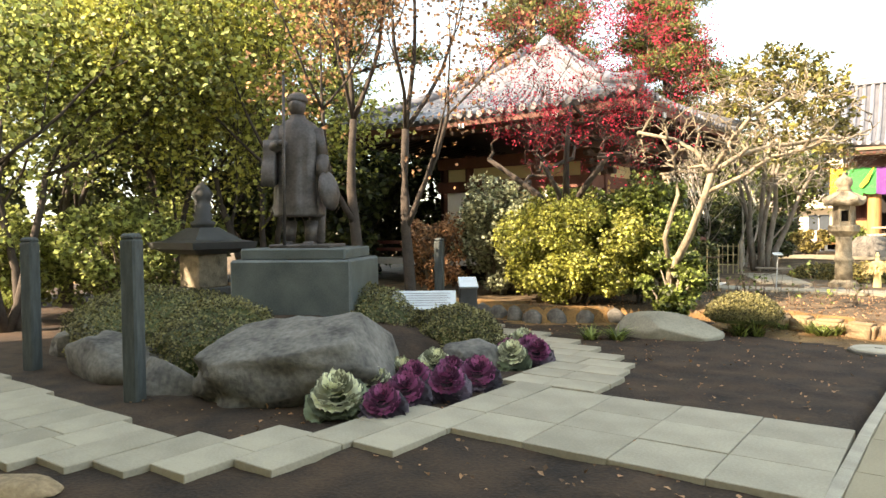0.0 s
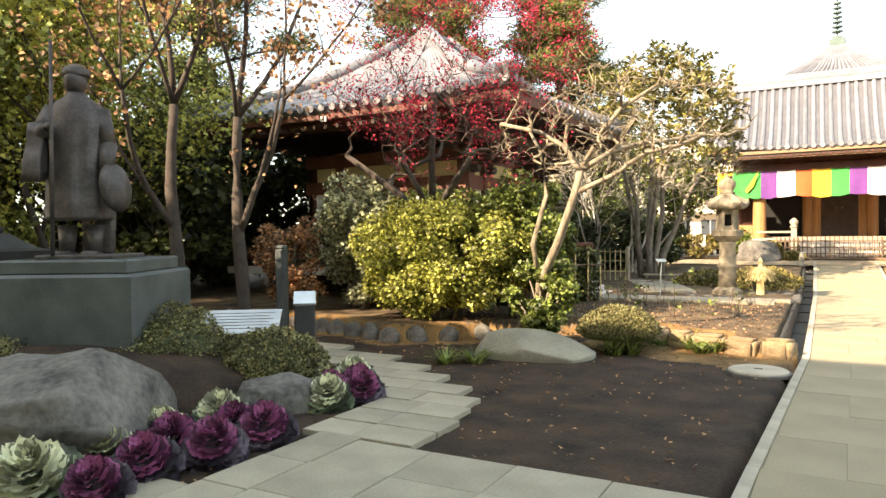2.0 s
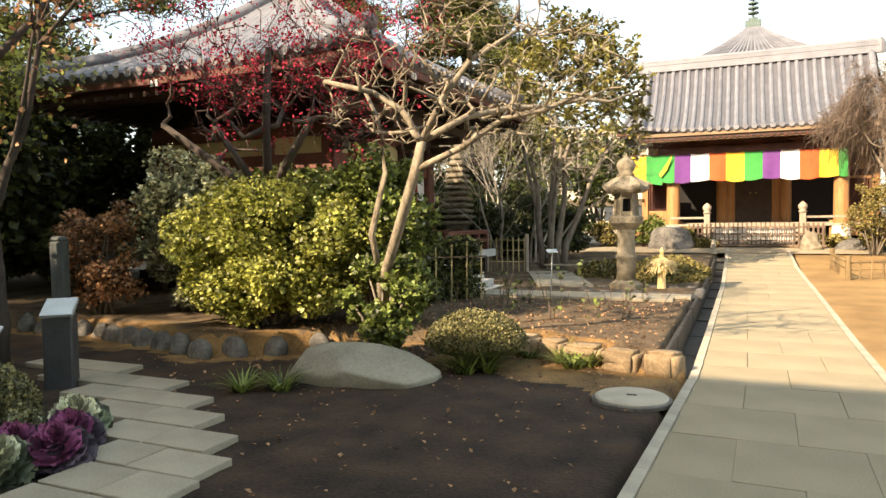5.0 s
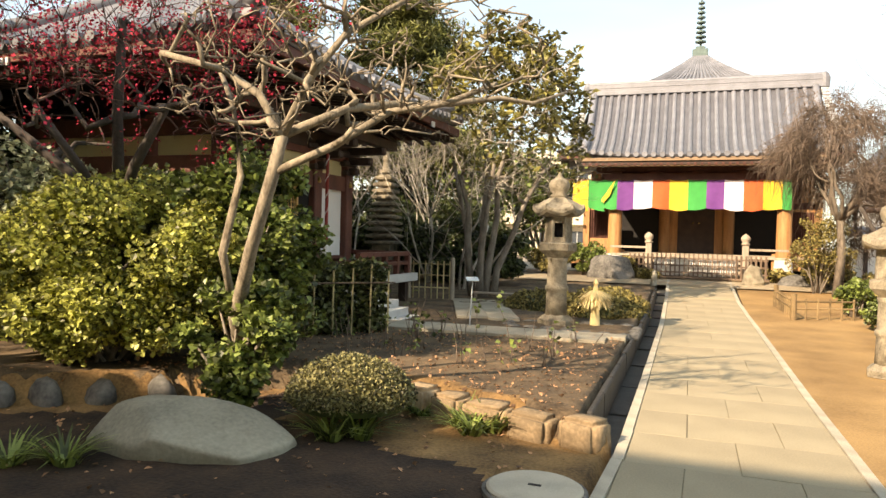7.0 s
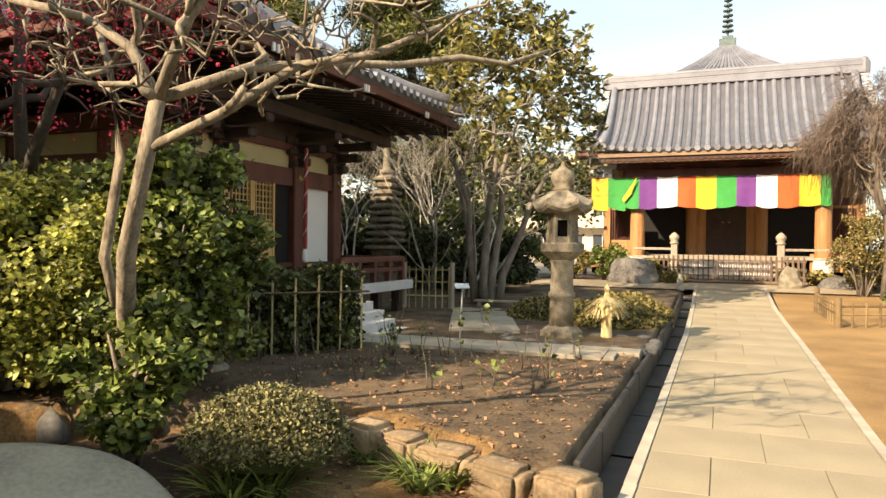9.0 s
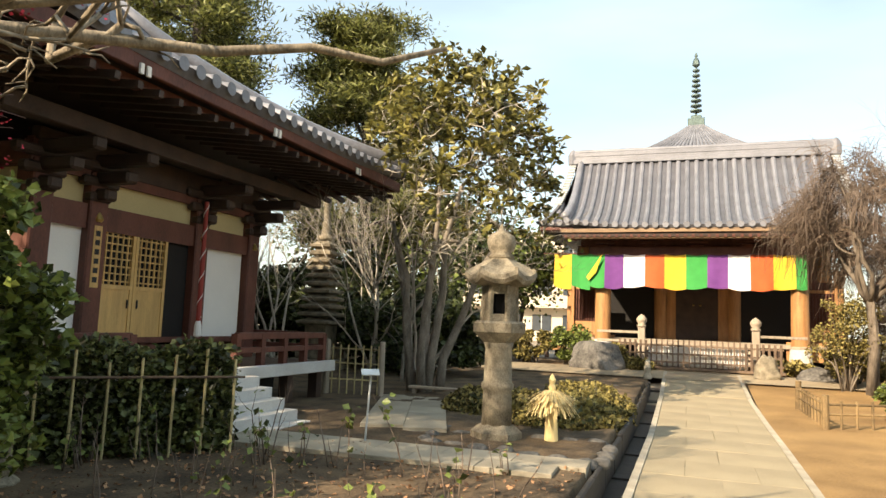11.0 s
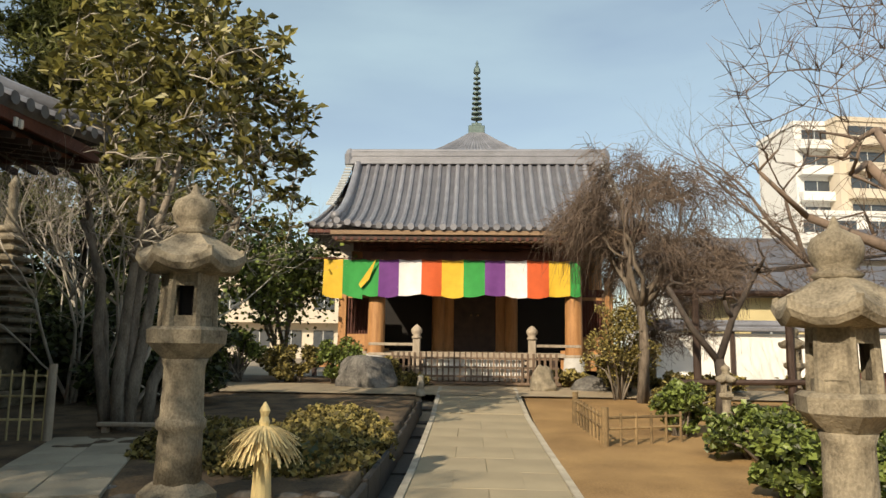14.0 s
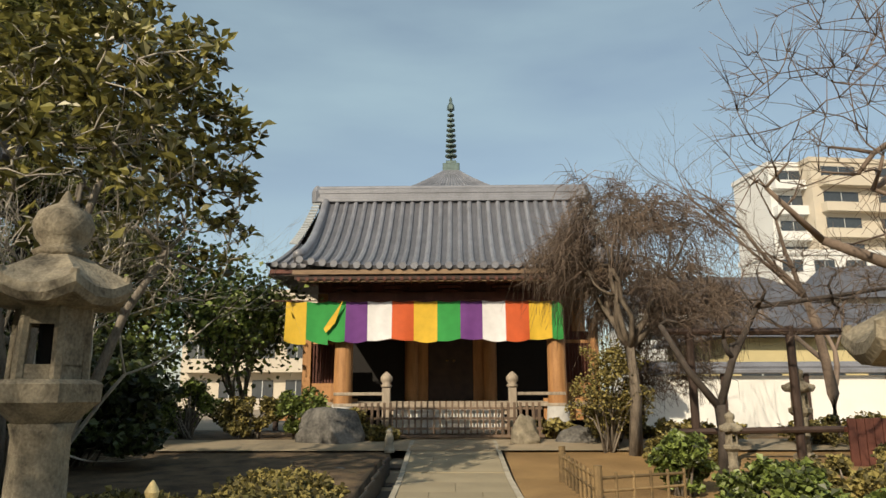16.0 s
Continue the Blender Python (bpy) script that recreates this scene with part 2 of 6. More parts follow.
def tube(bm, p0, p1, r0, r1, seg=8, caps=True):
    p0, p1 = Vector(p0), Vector(p1)
    d = (p1 - p0)
    q = d.to_track_quat("Z", "Y")
    rings = []
    for p, r in ((p0, r0), (p1, r1)):
        rings.append([bm.verts.new(p + q @ Vector((math.cos(a) * r, math.sin(a) * r, 0))) for a in (2 * math.pi * i / seg for i in range(seg))])
    for i in range(seg):
        bm.faces.new((rings[0][i], rings[0][(i + 1) % seg], rings[1][(i + 1) % seg], rings[1][i]))
    if caps:
        bm.faces.new(rings[0][::-1])
        bm.faces.new(rings[1])
    return bm


def lathe(bm, prof, seg=16, c=(0, 0, 0), rot=0.0, sq=0.0):
    """Turns a profile of (radius, height); seg 4 or 6 gives square or six-sided pieces."""
    rings = []
    for r, z in prof:
        rings.append([bm.verts.new((c[0] + math.cos(a) * r, c[1] + math.sin(a) * r, c[2] + z)) for a in (rot + 2 * math.pi * i / seg for i in range(seg))])
    for j in range(len(rings) - 1):
        for i in range(seg):
            bm.faces.new((rings[j][i], rings[j][(i + 1) % seg], rings[j + 1][(i + 1) % seg], rings[j + 1][i]))
    bm.faces.new(rings[0][::-1])
    bm.faces.new(rings[-1])
    return bm


def boulder(sx, sy, sz, seed, sub=3, rough=0.22, flat=0.35, facets=True):
    """A weathered stone, its foot on z = 0 and sunk a little."""
    bm = B()
    bmesh.ops.create_icosphere(bm, subdivisions=sub, radius=1)
    off = Vector((seed * 3.7, seed * 1.3, seed * 7.1))
    rs = random.Random(int(seed * 100))
    cuts = [(Vector((rs.gauss(0, 1), rs.gauss(0, 1), rs.gauss(0.25, 0.7))).normalized(), rs.uniform(0.62, 0.88)) for _ in range(11)] if facets else []
    for v in bm.verts:
        p = v.co.copy()
        k = 1 + rough * noise.noise(p * 1.3 + off) * 1.6 + rough * 0.5 * noise.noise(p * 3.1 + off) + rough * 0.25 * (1 - 2 * abs(noise.noise(p * 6.0 + off)))
        p *= k
        for nrm_, dist in cuts:
            over = p.dot(nrm_) - dist
            if over > 0:
                p -= nrm_ * over * 0.85
        p.z = max(p.z, -flat)
        v.co = Vector((p.x * sx / 2, p.y * sy / 2, (p.z + flat) * sz / (1 + flat)))
    return bm


def leaf_cloud(points, size, jitter, droop=0.3, aspect=0.45, up=0.3):
    """One mesh of folded leaves, one at each point."""
    n = len(points)
    P = np.asarray(points, float) + rng.normal(0, jitter, (n, 3))
    a = rng.normal(0, 1, (n, 3))
    a[:, 2] = a[:, 2] * 0.6 - droop
    a /= np.linalg.norm(a, axis=1)[:, None]
    nrm = rng.normal(0, 1, (n, 3))
    nrm[:, 2] += up * 3
    b = np.cross(a, nrm)
    b /= np.linalg.norm(b, axis=1)[:, None] + 1e-9
    c = np.cross(a, b)
    s = (size * rng.uniform(0.6, 1.35, n))[:, None]
    tip, base = P + a * s, P
    mid = P + a * s * 0.5 - c * s * 0.08
    l, r = mid + b * s * aspect - c * s * 0.06, mid - b * s * aspect - c * s * 0.06
    V = np.stack([base, l, tip, r], 1).reshape(-1, 3)
    i = np.arange(n)[:, None] * 4
    F = np.concatenate([i + [[0, 1, 2]], i + [[0, 2, 3]]], 1).reshape(-1, 3)
    return raw(V, F)


def limbs(paths, seg=6):
    """Tapered limbs: each path a list of (point, radius)."""
    V, F = [], []
    for path in paths:
        k0 = len(V)
        s = seg if path[0][1] > 0.012 else 3
        for j, (p, r) in enumerate(path):
            q = path[min(j + 1, len(path) - 1)][0] - path[max(j - 1, 0)][0]
            qt = q.to_track_quat("Z", "Y")
            for i in range(s):
                t = 2 * math.pi * i / s
                V.append(p + qt @ Vector((math.cos(t) * r, math.sin(t) * r, 0)))
        for j in range(len(path) - 1):
            for i in range(s):
                a, b = k0 + j * s + i, k0 + j * s + (i + 1) % s
                F.append((a, b, b + s, a + s))
        F.append(tuple(range(k0 + s - 1, k0 - 1, -1)))
        F.append(tuple(range(k0 + (len(path) - 1) * s, k0 + len(path) * s)))
    return raw(V, F, True)


def grow(rnd, start, way, length, radius, depth, bend=0.25, lift=0.1, splits=(2, 3), ratio=0.72, spread=0.75, paths=None, tips=None, steps=5, zmin=-9.0):
    """A branching limb; paths and tips are filled."""
    p, d = Vector(start), Vector(way).normalized()
    path = [(p.copy(), radius)]
    for s in range(steps):
        d = (d + Vector((rnd.gauss(0, bend), rnd.gauss(0, bend), rnd.gauss(0, bend) + lift))).normalized()
        p = p + d * (length / steps)
        p.z = max(p.z, zmin)
        path.append((p.copy(), radius * (1 - 0.45 * (s + 1) / steps) if depth else radius * (1 - 0.8 * (s + 1) / steps)))
        if depth <= 1:
            tips.append((p.copy(), d.copy()))
        if depth and s >= 1 and rnd.random() < 0.38:
            side = (d + Vector((rnd.gauss(0, spread), rnd.gauss(0, spread), rnd.gauss(0, spread * 0.6)))).normalized()
            grow(rnd, p, side, length * ratio * rnd.uniform(0.6, 1.0), path[-1][1] * 0.6, depth - 1, bend, lift, splits, ratio, spread, paths, tips, steps, zmin)
    paths.append(path)
    if depth:
        for _ in range(rnd.randint(*splits)):
            side = (d + Vector((rnd.gauss(0, spread), rnd.gauss(0, spread), rnd.gauss(0, spread * 0.6)))).normalized()
            grow(rnd, p, side, length * ratio * rnd.uniform(0.75, 1.15), path[-1][1] * 0.75, depth - 1, bend, lift, splits, ratio, spread, paths, tips, steps, zmin)
    return paths, tips


def around(tips, n, r):
    """n points scattered about the branch tips."""
    T = np.array([tuple(t[0]) for t in tips])
    return T[rng.integers(0, len(T), n)] + rng.normal(0, r, (n, 3))


def gz(y):
    """The ground rises a little towards the hall."""
    return float(np.interp(y, [14, 22, 25, 28.5, 30], [0, 0.12, 0.20, 0.50, 0.54]))


def Lx(y):
    return float(np.interp(y, [-6, 4, 6, 11.4, 20, 34], [-1.15, -0.95, -0.9, -0.66, -0.66, -0.86]))


def Rx(y):
    return float(np.interp(y, [-6, 12, 20, 34], [1.25, 1.22, 1.2, 1.08]))


def yb(x):
    """The front line of the raised planting bed."""
    return float(np.interp(x, [-30, -9, -6.4, -5.4, -4.2, -2.6, -1.75, -0.7], [11.5, 11.2, 10.5, 11.1, 12.5, 12.1, 11.68, 11.3]))


def soil_z(x, y):
    k = min(max((y - yb(x)) / 0.2 + 0.3, 0), 1)
    k *= min(max((26.6 - y) / 1.2, 0), 1)
    return -0.03 + 0.26 * k * k * (3 - 2 * k) + gz(y) + 0.018 * noise.noise(Vector((x * 1.7, y * 1.7, 0))) + 0.010 * noise.noise(Vector((x * 6, y * 6, 3)))


def block_stone(sx, sy, sz, seed):
    """A squared quarry stone with broken faces and worn edges."""
    bm = B()
    bmesh.ops.create_cube(bm, size=1)
    bmesh.ops.bevel(bm, geom=bm.edges[:], offset=0.12, segments=2, affect="EDGES")
    bmesh.ops.subdivide_edges(bm, edges=bm.edges[:], cuts=2, use_grid_fill=True)
    o = Vector((seed * 2.3, seed * 5.1, seed))
    for v in bm.verts:
        p = v.co
        k = 1 + 0.13 * noise.noise(p * 2.2 + o) + 0.06 * noise.noise(p * 6 + o)
        v.co = Vector((p.x * sx * k, p.y * sy * k, (p.z + 0.5) * sz * (1 + 0.10 * noise.noise(p * 1.4 + o))))
    return bm


# ---- ground ----
def sheet(x0, x1, y0, y1, nx, ny, zf):
    xs, ys = np.linspace(x0, x1, nx), np.linspace(y0, y1, ny)
    V = [(x, y, zf(x, y)) for y in ys for x in xs]
    F = [(j * nx + i, j * nx + i + 1, (j + 1) * nx + i + 1, (j + 1) * nx + i) for j in range(ny - 1) for i in range(nx - 1)]
    return raw(V, F, True)


tagged(part("ground", sheet(-900, 900, -900, 900, 3, 901, lambda x, y: gz(y) - 0.16), M_far), "bare brown earth reaching to the horizon", "ground", kind="structure")

V, F = [], []
ys = np.concatenate([np.linspace(-6, 20, 240), np.linspace(20.2, 34, 60)])
us = np.concatenate([np.linspace(0, 6, 62), np.linspace(6.2, 32, 60)])
for y in ys:
    e = Lx(y) - (0.0 if y < 11.45 else 0.24)
    for u in us:
        V.append((e - u, y, soil_z(e - u, y) if u > 0 else -0.2))
n = len(us)
for j in range(len(ys) - 1):
    for i in range(n - 1):
        F.append((j * n + i, (j + 1) * n + i, (j + 1) * n + i + 1, j * n + i + 1))
soil_mesh = raw(V, F, True)
soil_mesh.materials.append(M_soil)
soil_mesh.materials.append(M_bed)
soil_mesh.materials.append(M_sunlitter)
for p in soil_mesh.polygons:
    c = p.center
    k = c.y - yb(c.x) + 0.45 * noise.noise(c * 1.1)
    # Index 2: the sunlit strip before the stones, put into the colour.
    p.material_index = 1 if k > 0.1 else 2 if k > (-1.15 if c.x > -3.7 else -0.4) else 0
tagged(part("soil_bed", soil_mesh, None), "dark damp garden soil with dry leaf litter, one strip coloured sunlit", "soil", kind="structure")
tagged(part("sand_yard", sheet(1.2, 40, -6, 34, 60, 60, lambda x, y: gz(y) - 0.035 + 0.012 * noise.noise(Vector((x, y, 0)))), M_sand), "swept orange-brown sandy yard", "ground", kind="structure")
tagged(part("cross_path", sheet(-26, 30, 27.6, 29.4, 40, 6, lambda x, y: gz(y) + 0.012), M_gravel), "pale gravel cross path before the hall", "path", kind="structure")

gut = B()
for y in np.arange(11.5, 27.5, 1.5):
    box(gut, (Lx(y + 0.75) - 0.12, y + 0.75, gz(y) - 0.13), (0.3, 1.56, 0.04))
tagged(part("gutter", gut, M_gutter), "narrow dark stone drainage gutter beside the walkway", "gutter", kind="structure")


bed_kerb = thing("bed_kerb", (0, 0, 0), "low dark stone kerb along the planting beds", "kerb", kind="structure")
for y in np.arange(11.7, 25.6, 0.85):
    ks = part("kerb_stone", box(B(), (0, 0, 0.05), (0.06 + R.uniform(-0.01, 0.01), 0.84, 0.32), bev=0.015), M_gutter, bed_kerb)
    ks.location = (Lx(y + 0.42) - 0.255, y + 0.42, gz(y) + R.uniform(-0.012, 0.012))


# ---- statue, pedestal, mound ----
def statue():
    bm = B()
    # robe, turned with folds: hem, waist, shoulders, collar
    prof = [(0.31, 0.23, 0.42), (0.335, 0.25, 0.45), (0.325, 0.245, 0.47), (0.345, 0.26, 0.56), (0.325, 0.25, 0.60), (0.315, 0.24, 0.85), (0.30, 0.225, 1.1), (0.305, 0.215, 1.35), (0.315, 0.20, 1.55), (0.285, 0.175, 1.68), (0.20, 0.145, 1.77), (0.115, 0.12, 1.82), (0.10, 0.11, 1.87)]
    seg = 48
    rings = []
    for r, ry, z in prof:
        ring = []
        for i in range(seg):
            a = 2 * math.pi * i / seg
            f = 1 + (0.045 * math.sin(a * 8 + z * 1.6) + 0.03 * math.sin(a * 15 - z * 2)) * min(1, (1.9 - z) * 1.2)
            ring.append(bm.verts.new((math.cos(a) * r * f, math.sin(a) * ry * f, z)))
        rings.append(ring)
    for j in range(len(rings) - 1):
        for i in range(seg):
            bm.faces.new((rings[j][i], rings[j][(i + 1) % seg], rings[j + 1][(i + 1) % seg], rings[j + 1][i]))
    bm.faces.new(rings[0][::-1])
    bm.faces.new(rings[-1])
    # legs and sandals
    for sx in (-0.13, 0.15):
        tube(bm, (sx, 0, 0.05), (sx, 0.02, 0.36), 0.075, 0.10, 12)
        box(bm, (sx, -0.07, 0.035), (0.14, 0.32, 0.07), bev=0.03)
    # raised arm with a long hanging sleeve, the other arm lowered
    tube(bm, (-0.23, 0.0, 1.68), (-0.34, -0.12, 1.36), 0.105, 0.095, 16)
    tube(bm, (-0.34, -0.11, 1.38), (-0.15, -0.33, 1.42), 0.095, 0.07, 16)
    tube(bm, (-0.17, -0.31, 1.42), (-0.08, -0.37, 1.44), 0.05, 0.045, 10)
    sleeve = bmesh.ops.create_cube(bm, size=1)["verts"]
    bmesh.ops.subdivide_edges(bm, edges=list({e for v in sleeve for e in v.link_edges}), cuts=5, use_grid_fill=True)
    for v in list(bm.verts)[-218:]:
        p = v.co.copy()
        u = 0.5 - p.z
        v.co = Vector((-0.33 + p.x * (0.15 + 0.04 * u) + 0.02 * math.sin(9 * p.y), -0.10 + p.y * (0.26 + 0.20 * u) - 0.06 * u + 0.02 * math.sin(11 * p.z), 1.50 - 0.62 * u + 0.10 * p.y * u))
    tube(bm, (0.24, 0.0, 1.66), (0.33, -0.03, 1.25), 0.10, 0.085, 16)
    tube(bm, (0.33, -0.03, 1.27), (0.35, -0.16, 0.98), 0.088, 0.075, 16)
    tube(bm, (0.36, -0.16, 1.0), (0.36, -0.19, 0.90), 0.05, 0.04, 10)
    # head, brow and headcloth
    r = bmesh.ops.create_icosphere(bm, subdivisions=3, radius=0.125)
    for v in r["verts"]:
        v.co = Vector((v.co.x * 0.92, v.co.y * 1.05 - 0.02, v.co.z * 1.25 + 2.0))
    tube(bm, (0, 0, 1.8), (0, -0.015, 1.93), 0.08, 0.075, 12)
    lathe(bm, [(0.135, 2.05), (0.145, 2.08), (0.13, 2.14), (0.07, 2.19), (0.01, 2.2)], 16)
    # back drapery behind the legs
    box(bm, (0.22, 0.10, 0.28), (0.20, 0.10, 0.52), bev=0.04, top=1.2)
    # staff and round hat held at the side
    tube(bm, (-0.10, -0.40, 0.02), (-0.08, -0.38, 2.36), 0.022, 0.018, 8)
    lathe(bm, [(0.02, -0.05), (0.24, -0.02), (0.26, 0.0), (0.2, 0.05), (0.08, 0.12), (0.02, 0.13)], 20)
    hat = list(bm.verts)[-120:]
    m = Matrix.Translation((0.44, -0.16, 0.78)) @ Euler((radians(82), 0, radians(62))).to_matrix().to_4x4() @ Matrix.Diagonal((0.8, 1.1, 0.9, 1))
    for v in hat:
        v.co = m @ v.co
    return bm


ST = Vector((-7.95, 6.45, 0))
ped = thing("statue_pedestal", (ST.x, ST.y, 0.25), "dark slate-green stone pedestal in two tiers on the mound", "pedestal", rz=28)
part("base_block", box(B(), (0, 0, 0.55), (1.72, 1.6, 0.95), bev=0.03), M_slate, ped)
part("upper_block", box(B(), (0, 0, 1.10), (1.5, 1.36, 0.16), bev=0.02), M_slate, ped)
sb = tagged(part("statue", statue(), M_bronze, None, smooth=True), "dark bronze robed pilgrim figure holding a tall staff and hat", "statue")
sb.matrix_world = Matrix.Translation((ST.x - 0.1, ST.y - 0.08, 1.45)) @ Matrix.Rotation(radians(34), 4, "Z") @ Matrix.Diagonal((1.1, 1.1, 1.02, 1))
part("plinth", box(B(), (0, 0, 1.2), (0.9, 0.8, 0.06), bev=0.015), M_bronze, ped, "bronze foot plate")

mound = B()
bmesh.ops.create_uvsphere(mound, u_segments=48, v_segments=16, radius=1)
for v in list(mound.verts):
    v.co = Vector((v.co.x * 3.0, v.co.y * 2.5, max(v.co.z, -0.1) * 0.62 + 0.05 * noise.noise(v.co * 4)))
mo = tagged(part("mound", mound, M_soil, None, smooth=True), "low earth mound carrying the statue", "mound", kind="structure")
mo.location = (-8.4, 6.2, -0.05)


def dome_points(n, sx, sy, sz, bumps=0.12, seed=0.0, low=0.02):
    """Points over the skin of a clipped shrub, a little uneven."""
    P = []
    while len(P) < n:
        v = Vector((rng.normal(), rng.normal(), abs(rng.normal()) * 0.9)).normalized()
        k = 1 + bumps * noise.noise(v * 3 + Vector((seed, 0, 0))) - abs(rng.normal(0, 0.05))
        P.append((v.x * sx * k, v.y * sy * k, v.z * sz * k + low))
    return P


def clipped_shrub(name, loc, s, n, leaf, material, label, group="", bumps=0.12):
    t = thing(name, loc, label, "shrub", group)
    # Solid dark filler: the shade between the leaves, put into its colour.
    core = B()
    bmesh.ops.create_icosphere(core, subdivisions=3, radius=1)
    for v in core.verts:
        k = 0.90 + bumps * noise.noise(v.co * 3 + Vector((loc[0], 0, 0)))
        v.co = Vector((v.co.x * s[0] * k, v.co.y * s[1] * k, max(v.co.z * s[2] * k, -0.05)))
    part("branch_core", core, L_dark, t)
    part("foliage", leaf_cloud(dome_points(n, *s, bumps, loc[0]), leaf, 0.015, -0.2, 0.4, 0.2), material, t)
    return t


clipped_shrub("mound_shrub", (-9.3, 5.0, 0.05), (2.05, 1.25, 0.82), 20000, 0.035, L_olive, "low clipped juniper spreading over the mound", "mound shrubs")
clipped_shrub("mound_shrub", (-7.5, 4.6, 0.05), (0.95, 0.8, 0.78), 10000, 0.035, L_olive, "low clipped juniper spreading over the mound", "mound shrubs")
clipped_shrub("mound_shrub", (-7.1, 6.75, 0.05), (0.95, 0.8, 0.82), 10000, 0.035, L_olive, "low clipped juniper spreading over the mound", "mound shrubs")
clipped_shrub("mound_shrub", (-5.75, 7.1, 0.0), (0.75, 0.55, 0.62), 9000, 0.035, L_olive, "low clipped juniper beside the sign", "mound shrubs")


def rock(name, loc, s, seed, material, label, group="", rz=0, rough=0.22, sub=3, flat=0.35, facets=True):
    o = tagged(part(name, boulder(*s, seed, sub, rough, flat, facets), material, None, smooth=True), label, "rock", group)
    o.matrix_world = Matrix.Translation(loc) @ Matrix.Rotation(radians(rz), 4, "Z")
    return o


rock("boulder", (-5.85, 4.6, -0.12), (2.75, 1.8, 0.92), 17.3, M_rock, "large dark weathered boulder before the statue mound", "mound rocks", rz=38, sub=5, rough=0.2)
rock("boulder", (-8.4, 3.75, -0.1), (1.7, 0.9, 0.62), 5.2, M_rock, "rounded dark grey edging rock of the mound", "mound rocks", rz=15, sub=4)
rock("boulder", (-7.1, 3.6, -0.1), (0.9, 0.6, 0.42), 6.4, M_rock, "small dark grey edging rock of the mound", "mound rocks", rz=10, sub=4)
rock("boulder", (-10.1, 4.4, -0.1), (1.3, 0.9, 0.6), 8.4, M_rock, "rounded dark grey edging rock of the mound", "mound rocks", rz=50, sub=4)
rock("boulder", (-4.95, 6.45, -0.05), (1.0, 0.55, 0.42), 9.9, M_rock, "low dark rock behind the cabbages", "mound rocks", rz=55, sub=4)
rock("stepping_stone", (-5.3, 1.35, -0.02), (0.75, 0.5, 0.09), 2.2, M_tanrock, "flat rounded brown stepping stone in soil", "stepping stones", rz=20, rough=0.1)
rock("stepping_stone", (-6.2, 1.15, -0.02), (0.6, 0.5, 0.08), 4.2, M_tanrock, "flat rounded brown stepping stone in soil", "stepping stones", rz=60, rough=0.1)


def cabbage(loc, kind, d, group="ornamental cabbages"):
    """Rosettes of wavy leaves, ring over ring."""
    inner, outer = (L_cream, L_cabgreen) if kind == "cream" else (L_purple, L_cabdark)
    label = "cream ornamental cabbage with frilled green outer leaves" if kind == "cream" else "purple ornamental cabbage with frilled dark outer leaves"
    t = thing("ornamental_cabbage", loc, label, "cabbage", group, rz=R.uniform(0, 360))
    for nm, m, rings in (("outer_leaves", outer, ((10, 0.50, 0.02, 30), (10, 0.54, 0.08, 42), (9, 0.52, 0.16, 52))), ("inner_leaves", inner, ((9, 0.47, 0.22, 56), (9, 0.42, 0.28, 58), (8, 0.34, 0.36, 60), (7, 0.26, 0.43, 62), (6, 0.18, 0.48, 64), (5, 0.10, 0.52, 66)))):
        V, F = [], []
        for cnt, rad, z, tilt in rings:
            for k in range(cnt):
                a0 = 2 * math.pi * (k + R.uniform(-0.2, 0.2)) / cnt
                w = 2.4 * rad / cnt * 2.3
                k0 = len(V)
                for iu in range(4):
                    for iv in range(7):
                        u, v = iu / 3, iv / 6 - 0.5
                        rr = rad * (0.25 + 0.75 * u * math.cos(radians(tilt)))
                        zz = z + min(rad, 0.26) * 0.8 * u * math.sin(radians(tilt)) - 0.10 * rad * u ** 4 + (0.03 * math.sin(v * 22 + k) * u * u) + 0.05 * (v * v) * 2
                        ww = w * v * math.sin(math.pi * (0.14 + 0.60 * u)) * 1.15
                        V.append(((math.cos(a0) * rr - math.sin(a0) * ww) * d, (math.sin(a0) * rr + math.cos(a0) * ww) * d, zz * d))
                for iu in range(3):
                    for iv in range(6):
                        q = k0 + iu * 7 + iv
                        F.append((q, q + 1, q + 8, q + 7))
        part(nm, raw(V, F, True), m, t)
    t.matrix_world = Matrix.Translation(loc) @ Euler((radians(27), radians(21), 0)).to_matrix().to_4x4() @ Matrix.Rotation(R.uniform(0, 6.28), 4, "Z")
    return t


for x, y, k, d in ((-4.85, 3.95, "cream", 0.62), (-4.45, 4.1, "purple", 0.46), (-4.55, 4.55, "purple", 0.5), (-4.95, 4.55, "cream", 0.52), (-4.42, 5.05, "purple", 0.5),
                   (-4.8, 5.0, "purple", 0.5), (-5.05, 5.1, "cream", 0.5), (-4.38, 5.55, "purple", 0.52), (-4.72, 5.55, "purple", 0.46), (-5.1, 5.75, "cream", 0.5),
                   (-4.65, 6.7, "cream", 0.5), (-4.5, 7.05, "purple", 0.48), (-4.75, 7.35, "purple", 0.46), (-5.0, 7.6, "cream", 0.5), (-4.85, 7.0, "purple", 0.44), (-5.15, 7.25, "cream", 0.42)):
    cabbage((x - 0.02, y, 0.0), k, d * 1.14)


def stake(loc, h, label):
    t = thing("wooden_post", loc, label, "post", "dark posts round the statue")
    part("shaft", box(B(), (0, 0, h / 2), (0.17, 0.17, h), bev=0.02, rz=25), M_post, t)
    part("cap", box(B(), (0, 0, h + 0.03), (0.175, 0.175, 0.06), bev=0.02, rz=25, top=0.8), M_post, t)


stake((-9.6, 3.32, -0.05), 1.62, "weathered dark square post standing beside the path")
